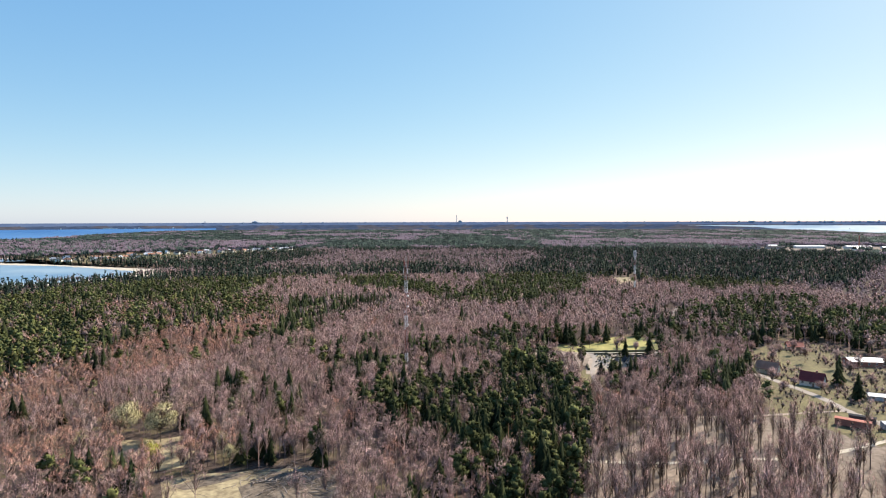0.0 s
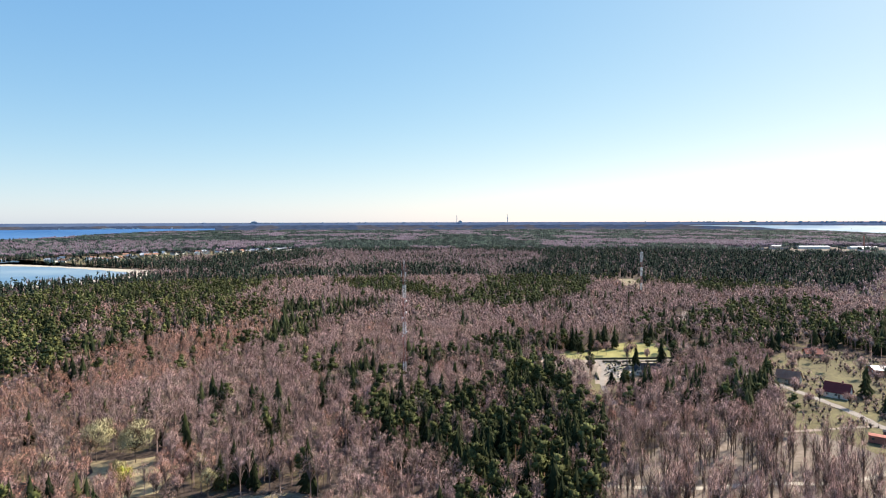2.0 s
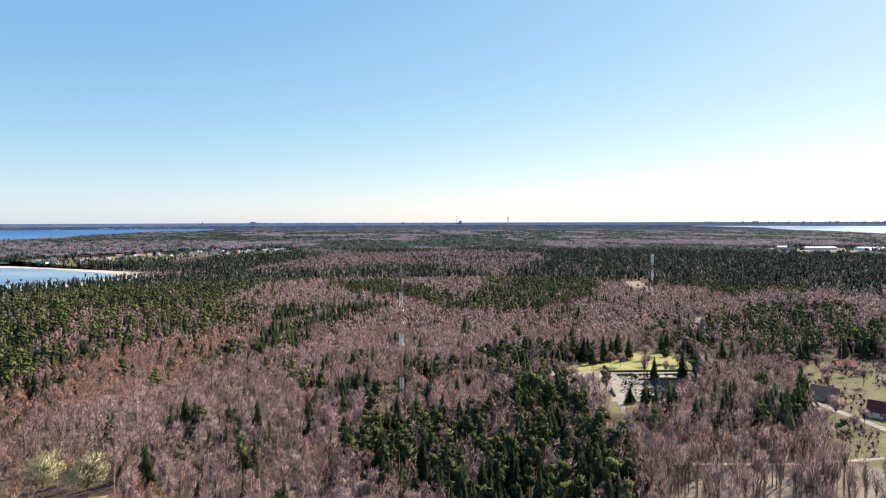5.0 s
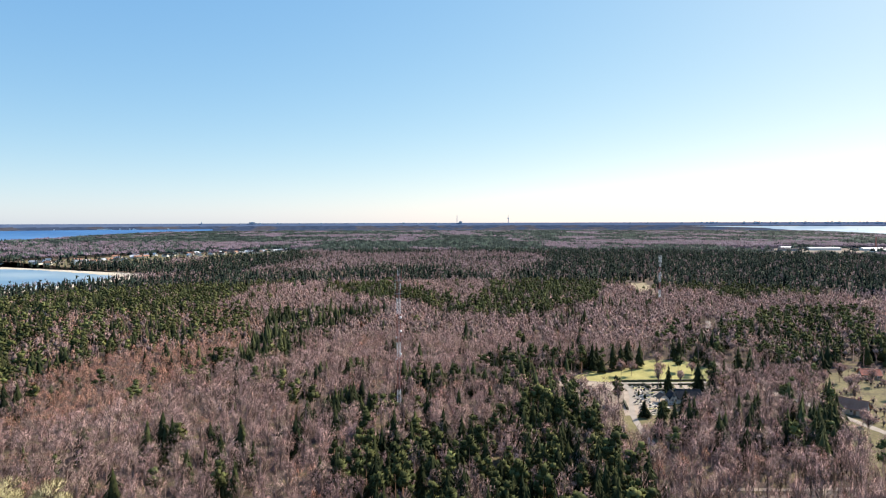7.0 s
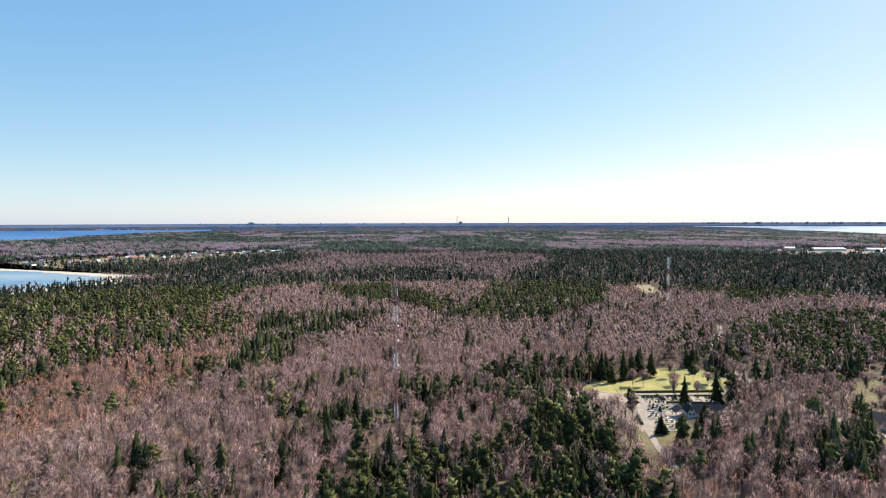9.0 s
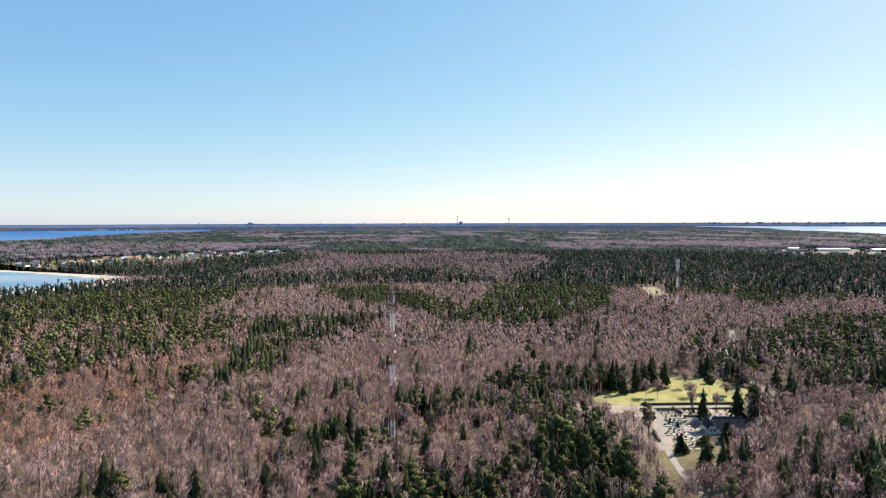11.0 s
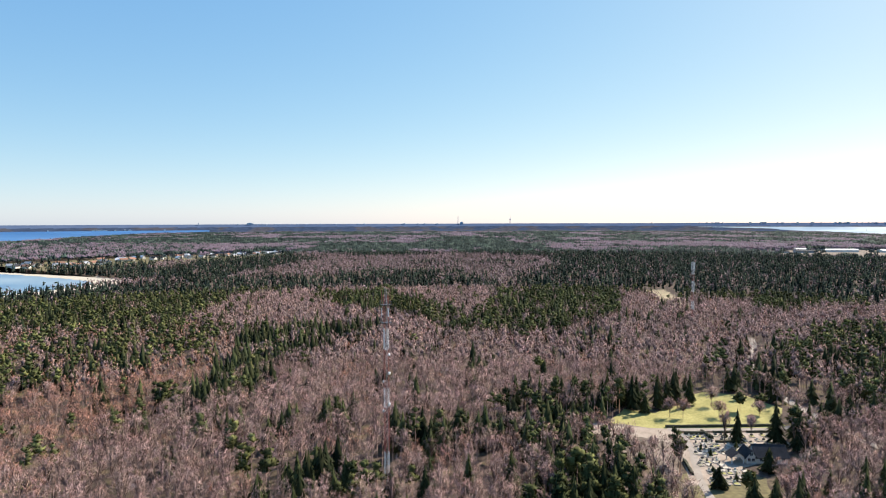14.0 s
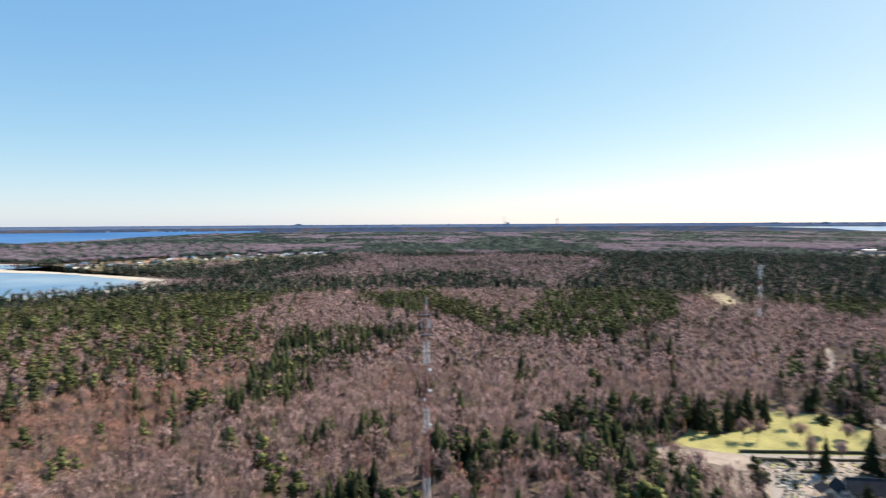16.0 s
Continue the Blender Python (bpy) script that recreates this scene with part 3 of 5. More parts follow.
def spots(cell, lo, hi, x0, x1, y0, y1, spread=None):
    """Places for trees on an uneven grid, where reach() lies between lo and hi."""
    nx, ny = int((x1 - x0) / cell), int((y1 - y0) / cell)
    gx, gy = np.meshgrid(np.arange(nx), np.arange(ny))
    x = x0 + (gx.ravel() + PLAN.uniform(0.03, 0.97, nx * ny)) * cell
    y = y0 + (gy.ravel() + PLAN.uniform(0.03, 0.97, nx * ny)) * cell
    d = reach(x, y)
    az, R = np.degrees(np.arctan2(x, y - 80)), np.hypot(x, y - 80)
    sea_l = (az < -20) & (R > 3150 + 3400 * np.clip((az + 36.5) / 16.5, 0, 1) ** 1.6)
    sea_r = (az > 23) & (R > np.interp(az, (23, 24.4, 28.7, 32.6, 36.5, 44), (9700, 8500, 7600, 5100, 4200, 4000)))
    keep = ~sea_l & ~sea_r & (d >= lo) & (d < hi) & (x < 0.80 * (y + 20) + 25) & (x > -0.86 * (y + 30) - 25)
    return x[keep], y[keep]


def kind_of(x, y):
    """The kind of tree at each place: 0 spruce, 1 pine, 2 grey, 3 red; -1 where the ground is open."""
    wob = np.array([noise.noise((a * 0.02, b * 0.02, 0.0)) for a, b in zip(x, y)])
    wob2 = np.array([noise.noise((a * 0.02, b * 0.02, 9.0)) for a, b in zip(x, y)])
    k = np.clip(1 + np.maximum(y - 500, 0) / 800, 1, 3)
    px, py = x + wob * 14 * k, y + wob2 * 20 * k
    share = np.tile(np.array((0.025, 0.02, 0.90, 0.055)), (len(x), 1))
    wide = np.array([noise.noise((a * 0.0035, b * 0.0016, 4.0)) + 0.5 * noise.noise((a * 0.011, b * 0.006, 2.0)) for a, b in zip(x, y)])
    far = y > 1000
    share[far & (wide > -0.12)] = (0.50, 0.42, 0.08, 0.0)
    share[far & (wide <= -0.12)] = (0.06, 0.10, 0.84, 0.0)
    stand = wide + 0.35 * np.array([noise.noise((a * 0.004, b * 0.012, 7.0)) for a, b in zip(x, y)])
    share[(y > 1900) & (stand > -0.14)] = (0.56, 0.44, 0.0, 0.0)
    share[(y > 1900) & (stand <= -0.14)] = (0.0, 0.0, 1.0, 0.0)
    for outline, mix in ZONES:
        share[inside(outline, px, py)] = mix
    # closed conifer stands hold few broadleaf trees
    closed = (share[:, 0] + share[:, 1] > 0.6) & (y > 700)
    share[closed, 0] += 0.5 * share[closed, 2]
    share[closed, 2] *= 0.5
    # the village and the sheds beyond the forest stand among few trees, thinned so the camera sees them
    thin = inside(VILLAGE, x, y) | inside(SHEDS, x, y)
    clear = inside(MEADOW_FRONT, x, y)
    # kinds gather in groups
    group = np.array([noise.noise((a * 0.035, b * 0.03, 12.0)) for a, b in zip(x, y)])
    u = np.clip(PLAN.random(len(x)) + 0.42 * group, 0.0, 0.999)
    kind = (u[:, None] > np.cumsum(share, 1)).sum(1).clip(0, 3)
    kind[clear & (PLAN.random(len(x)) < 0.9)] = -1
    kind[thin & (PLAN.random(len(x)) < 0.93)] = -1
    for outline in OPEN.values():
        kind[inside(outline, x, y)] = -1
    return kind


def tints(kind, n):
    a, b = np.array(TINT[kind][0]), np.array(TINT[kind][1])
    pale = np.where(PLAN.random((n, 1)) < (0.08 if kind == "grey" else 0.0), 1.2, 1.0)
    return pale * (a + (b - a) * PLAN.random((n, 1))) * PLAN.uniform(0.84, 1.16, (n, 1)) * PLAN.uniform(0.96, 1.04, (n, 3))


def models(kind, level):
    """Six trees of a kind, one metre high each, to be scaled; plainer the farther off they stand."""
    out = []
    for i in range(6):
        rng = np.random.default_rng(100 * level + 10 * KINDS.index(kind) + i)
        if kind == "spruce":
            h = 17.0
            if level < 4:
                w, c = spruce_tree(rng, h, rng.uniform(3.6, 5.0) * (1.0, 1.0, 1.05, 1.2)[level], (130, 80, 28, 5)[level], 3, (6, 6, 5, 3)[level])
            else:
                w, c = far_clump(rng, h, (8.0, 16.0)[level - 4], 0.35)
        elif kind == "pine":
            h = 16.0
            if level < 4:
                w, c = pine_tree(rng, h, rng.uniform(2.9, 3.9), *((170, 9, 0.95), (100, 7, 1.15), (36, 5, 1.6), (7, 2, 2.8))[level])
            else:
                w, c = far_clump(rng, h, (8.0, 16.0)[level - 4], 0.5)
        else:
            h = 15.0
            n, wide, long = ((300, 0.086, 1.0), (175, 0.12, 1.15), (44, 0.28, 1.6), (11, 0.85, 2.4))[min(level, 3)]
            if level < 4:
                w, c = bare_tree(rng, h, rng.uniform(2.5, 4.2) * (1.0, 1.0, 1.05, 1.25)[level], n, wide, long, limbs=(4, 2, 0, 0)[level], tall=rng.uniform(0.28, 0.36),
                                 heart=(None, None, (4, 1), (4, 1))[level], lobes=(9, 8, 6, 4)[level], lift=0.38)
            else:
                w, c = far_clump(rng, h, (8.5, 17.0)[level - 4], 0.65)
        out.append(((w[0] / (h, h, h, 1, 1, 1), w[1]), (c[0] / (h, h, h, 1, 1, 1), c[1])))
    return out


HEIGHT = {"spruce": (9.5, 18.5), "pine": (12.0, 18.5), "grey": (11.5, 16.5), "red": (10.5, 14.0)}


def forest(level, x, y, kind, grow=1.0):
    """All the trees of one stretch of wood, kind by kind."""
    R = np.hypot(x, y - 80)
    r, z = sheet(R)
    k = r / np.maximum(R, 1)
    for i, name in enumerate(KINDS):
        s = np.nonzero(kind == i)[0]
        if not len(s):
            continue
        lo, hi = HEIGHT[name]
        h = (lo + (hi - lo) * PLAN.random(len(s))) * k[s] * grow
        where = np.stack([x[s] * k[s], 80 + (y[s] - 80) * k[s], z[s]], 1)
        wood = np.tile(np.array((0.205, 0.146, 0.128)), (len(s), 1)) * PLAN.uniform(0.8, 1.2, (len(s), 1))
        # farther off, blue distance haze and canopy shade are painted into the tints
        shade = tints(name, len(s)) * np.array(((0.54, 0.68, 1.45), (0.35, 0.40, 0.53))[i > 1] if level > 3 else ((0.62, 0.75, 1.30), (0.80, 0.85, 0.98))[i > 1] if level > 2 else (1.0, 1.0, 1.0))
        shade *= (1.0 + (0.55 if i < 2 else 0.28) * np.array([noise.noise((a * 0.022, b * 0.018, 3.0 + i)) for a, b in zip(x[s], y[s])]))[:, None]
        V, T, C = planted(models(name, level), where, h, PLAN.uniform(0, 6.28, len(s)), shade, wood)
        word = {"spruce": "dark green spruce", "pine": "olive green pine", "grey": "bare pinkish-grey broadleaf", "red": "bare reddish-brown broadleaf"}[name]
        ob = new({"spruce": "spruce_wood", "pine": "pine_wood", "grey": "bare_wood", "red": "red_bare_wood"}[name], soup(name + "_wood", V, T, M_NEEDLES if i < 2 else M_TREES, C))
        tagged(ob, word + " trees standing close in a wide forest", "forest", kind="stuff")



def tree_things(kind, x, y, count):
    """The trees that the flight passes nearest, each a thing of its own with trunk and crown."""
    words = {0: ("spruce_tree", "dark green spruce with drooping branches in the forest", M_BARK, M_SPRUCE, "spruces"),
             1: ("pine_tree", "olive green pine with a ragged crown in the forest", M_PINEBARK, M_PINE, "pines"),
             2: ("bare_tree", "leafless broadleaf tree with pinkish-grey twigs in the forest", M_BARK, M_TWIG, "bare trees")}
    name, label, bark, leaf, group = words[kind]
    made = []
    for i in range(6):
        rng = np.random.default_rng(900 + 10 * kind + i)
        if kind == 0:
            w, c = spruce_tree(rng, 15.5, rng.uniform(3.2, 4.5), 190, 5, 7)
        elif kind == 1:
            w, c = pine_tree(rng, 15.5, rng.uniform(2.7, 3.4), 240, 10, 0.9, 5)
        else:
            w, c = bare_tree(rng, 15.0, rng.uniform(2.5, 3.3), 460, 0.075, 0.9, 5, 7, 0.27, None, 9)
        made.append((soup("trunk", *w, bark), soup("crown", *c, leaf)))
    for i in range(min(count, len(x))):
        ob = new(name)
        k = float(PLAN.uniform(0.8, 1.2))
        ob.matrix_world = pose(float(x[i]), float(y[i]), 0, 0, 0, float(PLAN.uniform(0, 360)))
        ob.scale = (k, k, k * float(PLAN.uniform(0.9, 1.1)))
        tagged(ob, label, "tree", group)
        part("trunk", made[i % 6][0], ob)
        part("crown", made[i % 6][1], ob)


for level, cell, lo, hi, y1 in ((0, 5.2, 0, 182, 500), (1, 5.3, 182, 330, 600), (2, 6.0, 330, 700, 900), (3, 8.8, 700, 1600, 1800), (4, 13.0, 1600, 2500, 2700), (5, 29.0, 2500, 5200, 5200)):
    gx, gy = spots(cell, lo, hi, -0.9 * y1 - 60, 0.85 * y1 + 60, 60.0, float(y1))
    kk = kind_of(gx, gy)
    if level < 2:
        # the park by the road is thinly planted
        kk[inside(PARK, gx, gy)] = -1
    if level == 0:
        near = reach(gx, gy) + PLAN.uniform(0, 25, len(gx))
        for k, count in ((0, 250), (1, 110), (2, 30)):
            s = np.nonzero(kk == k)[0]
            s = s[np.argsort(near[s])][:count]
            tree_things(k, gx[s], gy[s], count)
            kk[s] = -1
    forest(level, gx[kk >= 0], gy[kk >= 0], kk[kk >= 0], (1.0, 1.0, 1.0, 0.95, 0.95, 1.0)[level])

# woods round and behind the start of the flight
gx, gy = np.meshgrid(np.arange(-620, 620, 22.0), np.arange(-420, 620, 22.0))
gx, gy = gx.ravel() + PLAN.uniform(-5, 5, gx.size), gy.ravel() + PLAN.uniform(-5, 5, gx.size)
rim = ~((gx < 0.80 * (gy + 20) + 25) & (gx > -0.86 * (gy + 30) - 25) & (gy > 60)) & (np.hypot(gx, gy) < 600)
kk = kind_of(gx[rim], gy[rim])
kk[(np.abs(gx[rim]) < 170) & (np.abs(gy[rim]) < 120)] = -1
forest(3, gx[rim][kk >= 0], gy[rim][kk >= 0], kk[kk >= 0])
gx, gy = np.meshgrid(np.arange(-170, 170, 9.0), np.arange(-120, 120, 9.0))
gx, gy = gx.ravel() + PLAN.uniform(-2.6, 2.6, gx.size), gy.ravel() + PLAN.uniform(-2.6, 2.6, gx.size)
rim = ~((gx < 0.80 * (gy + 20) + 25) & (gx > -0.86 * (gy + 30) - 25) & (gy > 60))
kk = kind_of(gx[rim], gy[rim])
forest(2, gx[rim][kk >= 0], gy[rim][kk >= 0], kk[kk >= 0])

# ---- things: shared builders ----


def bm_mesh(name, bm, mat):
    me = bpy.data.meshes.new(name)
    bmesh.ops.recalc_face_normals(bm, faces=bm.faces)
    bm.to_mesh(me)
    bm.free()
    me.materials.append(mat)
    return me


def add_box(bm, x0, x1, y0, y1, z0, z1):
    v = [bm.verts.new(p) for p in ((x0, y0, z0), (x1, y0, z0), (x1, y1, z0), (x0, y1, z0), (x0, y0, z1), (x1, y0, z1), (x1, y1, z1), (x0, y1, z1))]
    for f in ((0, 3, 2, 1), (4, 5, 6, 7), (0, 1, 5, 4), (1, 2, 6, 5), (2, 3, 7, 6), (3, 0, 4, 7)):
        bm.faces.new([v[i] for i in f])


def box_mesh(name, x0, x1, y0, y1, z0, z1, mat, bevel=0.0):
    bm = bmesh.new()
    add_box(bm, x0, x1, y0, y1, z0, z1)
    if bevel:
        bmesh.ops.bevel(bm, geom=bm.edges[:], offset=bevel, segments=1, affect="EDGES")
    return bm_mesh(name, bm, mat)


def thing(name, m, label, category, group=""):
    ob = new(name)
    ob.matrix_world = m
    return tagged(ob, label, category, group)


def plaster(name, a, c):
    return surface(name, a, c, 2.0, 0.3, 0.9)


M_WHITE = plaster("whitewashed_wall", (0.62, 0.58, 0.50), (0.80, 0.77, 0.70))
M_CREAM = plaster("cream_render", (0.48, 0.42, 0.32), (0.62, 0.56, 0.44))
M_TIMBER = surface("weathered_timber", (0.17, 0.12, 0.09), (0.30, 0.23, 0.17), 3.0, 0.4)
M_MAROON = surface("maroon_sheet_roof", (0.13, 0.026, 0.028), (0.20, 0.048, 0.046), 2.0, 0.3, 0.7, spec=0.15)
M_BROWNROOF = surface("old_brown_roof", (0.28, 0.14, 0.095), (0.41, 0.24, 0.175), 2.0, 0.3, 0.9, spec=0.05)
M_REDROOF = surface("orange_red_roof", (0.38, 0.10, 0.065), (0.52, 0.17, 0.11), 2.0, 0.3, 0.7)
M_GREYROOF = surface("dark_grey_roof", (0.026, 0.027, 0.031), (0.056, 0.057, 0.063), 2.0, 0.3, 0.85, spec=0.08)
M_PALEROOF = surface("pale_sheet_roof", (0.46, 0.47, 0.50), (0.70, 0.71, 0.74), 0.7, 0.1, 0.4, spec=0.5)
M_RUST = surface("rust_red_cladding", (0.26, 0.11, 0.085), (0.38, 0.19, 0.15), 2.0, 0.3, 0.75)
M_GREYCLAD = surface("grey_cladding", (0.26, 0.28, 0.31), (0.42, 0.44, 0.47), 2.0, 0.3, 0.6)
M_DARK = surface("dark_cladding", (0.035, 0.038, 0.045), (0.075, 0.08, 0.09), 2.0, 0.3, 0.5)
M_STONE = surface("granite", (0.20, 0.18, 0.165), (0.42, 0.38, 0.35), 5.0, 0.7, 0.6)
M_DARKSTONE = surface("polished_dark_granite", (0.05, 0.05, 0.055), (0.12, 0.12, 0.125), 5.0, 0.7, 0.3, spec=0.5)
M_BED = surface("grave_soil_and_moss", (0.12, 0.11, 0.06), (0.34, 0.30, 0.22), 2.5, 0.4, 0.95)
M_HEDGE = surface("clipped_hedge", (0.045, 0.045, 0.028), (0.10, 0.095, 0.06), 4.0, 0.8, 0.9, bump=0.8, dist=0.15)
M_REDPAINT = surface("faded_red_paint", (0.27, 0.085, 0.070), (0.36, 0.13, 0.105), 3.0, 0.4, 0.55, spec=0.4)
M_WHITEPAINT = surface("white_paint", (0.66, 0.66, 0.66), (0.80, 0.80, 0.80), 3.0, 0.4, 0.5, spec=0.4)
M_STEEL = surface("galvanised_steel", (0.38, 0.39, 0.41), (0.52, 0.53, 0.55), 4.0, 0.5, 0.45, 0.6, 0.5)
M_CONCRETE = surface("concrete", (0.36, 0.31, 0.26), (0.52, 0.46, 0.40), 2.0, 0.3, 0.9)
M_LOG = surface("grey_dead_wood", (0.13, 0.098, 0.078), (0.38, 0.32, 0.27), 3.0, 0.5, 0.9)
# distance haze is painted into the skyline's bluish colour
M_FARBLOCK = surface("hazed_far_building", (0.36, 0.42, 0.50), (0.48, 0.54, 0.62), 0.05, 0.01, 0.9)
M_FARWHITE = surface("far_white_building", (0.60, 0.58, 0.55), (0.74, 0.72, 0.68), 0.05, 0.01, 0.8)


def glass_material():
    m, n, l, b = material("window_glass", 0.08, 0.0, 0.6)
    co = n.new("ShaderNodeTexCoord").outputs["Object"]
    r = ramp_node(n, l, noise_node(n, l, 1.5, 3, co).outputs["Fac"], [(0.3, (0.02, 0.025, 0.03)), (0.7, (0.06, 0.07, 0.08))])
    l.new(r.outputs["Color"], b.inputs["Base Color"])
    return m


M_GLASS = glass_material()


def gable_walls(L, W, eave, ridge, t=0.3):
    """Four walls with gables, hollow inside."""
    bm = bmesh.new()
    for sx in (-1, 1):
        a, c = sx * L / 2, sx * (L / 2 - t)
        out = [bm.verts.new((a, y, z)) for y, z in ((-W / 2, -0.3), (W / 2, -0.3), (W / 2, eave), (0, ridge), (-W / 2, eave))]
        inn = [bm.verts.new((c, y, z)) for y, z in ((-W / 2, -0.3), (W / 2, -0.3), (W / 2, eave), (0, ridge), (-W / 2, eave))]
        bm.faces.new(out)
        bm.faces.new(inn[::-1])
        for i in range(5):
            j = (i + 1) % 5
            bm.faces.new((out[i], out[j], inn[j], inn[i]))
    for sy in (-1, 1):
        y0, y1 = sorted((sy * W / 2, sy * (W / 2 - t)))
        add_box(bm, -L / 2 + t, L / 2 - t, y0, y1, -0.3, eave)
    return bm


def roof_slabs(L, W, eave, ridge, over=0.5, thick=0.18):
    """Two sloping slabs that meet at the ridge, with eaves and verges."""
    bm = bmesh.new()
    k = (ridge - eave) / (W / 2)
    for sy in (-1, 1):
        ye, ze = sy * (W / 2 + over), eave - k * over
        pts = [(0, ridge), (ye, ze), (ye, ze + thick), (0, ridge + thick)]
        a = [bm.verts.new((-L / 2 - over, y, z + 0.02)) for y, z in pts]
        b = [bm.verts.new((L / 2 + over, y, z + 0.02)) for y, z in pts]
        bm.faces.new(a)
        bm.faces.new(b[::-1])
        for i in range(4):
            j = (i + 1) % 4
            bm.faces.new((a[i], a[j], b[j], b[i]))
    return bm


def house(name, m, L, W, eave, ridge, wall, roof, label, category="house", windows=3, chimney=True, door=True, group=""):
    ob = thing(name, m, label, category, group)
    part("wall", bm_mesh("wall", gable_walls(L, W, eave, ridge), wall), ob)
    top = part("roof", bm_mesh("roof", roof_slabs(L, W, eave, ridge), roof), ob)
    if chimney:
        bm = bmesh.new()
        add_box(bm, -0.35, 0.35, -0.3, 0.3, -0.8, 1.1)
        add_box(bm, -0.42, 0.42, -0.37, 0.37, 1.1, 1.25)
        ch = part("chimney", bm_mesh("chimney", bm, M_RUST), top)
        ch.location = (L * 0.18, 0.0, ridge)
    bm = bmesh.new()
    add_box(bm, -L / 2 - 0.5, L / 2 + 0.5, -0.12, 0.12, ridge + 0.17, ridge + 0.27)
    part("ridge_cap", bm_mesh("ridge_cap", bm, roof), top)
    pane = box_mesh("pane", -0.5, 0.5, -0.03, 0.03, -0.55, 0.55, M_GLASS)
    bm = bmesh.new()
    for a in ((-0.6, -0.5, -0.65, 0.65), (0.5, 0.6, -0.65, 0.65), (-0.5, 0.5, 0.55, 0.65), (-0.5, 0.5, -0.65, -0.55), (-0.03, 0.03, -0.55, 0.55)):
        add_box(bm, a[0], a[1], -0.06, 0.06, a[2], a[3])
    rim = bm_mesh("window_frame", bm, M_WHITEPAINT)
    spots_ = [(x, -W / 2 - 0.02, eave * 0.58, 0) for x in np.linspace(-L / 2 + 1.6, L / 2 - 1.6, windows)]
    spots_ += [(x, W / 2 + 0.02, eave * 0.58, 0) for x in np.linspace(-L / 2 + 1.6, L / 2 - 1.6, windows)]
    for sx in (-1, 1):
        spots_ += [(sx * (L / 2 + 0.02), y, eave * 0.58, 90) for y in (-W * 0.22, W * 0.22)]
        if ridge - eave > 2.0:
            spots_.append((sx * (L / 2 + 0.02), 0.0, eave + 0.9, 90))
    for x, y, z, a in spots_:
        w = part("window", pane, ob)
        w.matrix_basis = pose(float(x), float(y), float(z), 0, 0, a)
        part("window_frame", rim, w)
    if door:
        d = part("door", box_mesh("door", -0.5, 0.5, -0.05, 0.05, 0.0, 2.05, M_TIMBER), ob)
        d.location = (L * 0.12, -W / 2 - 0.04, 0.0)
        h = part("door_handle", box_mesh("door_handle", 0.34, 0.42, -0.12, -0.05, 0.98, 1.04, M_STEEL), d)
    return ob


# ---- masts ----


def strut_soup(struts, sides=4):
    return joined([prism(a, b, r, r, sides) for a, b, r in struts])


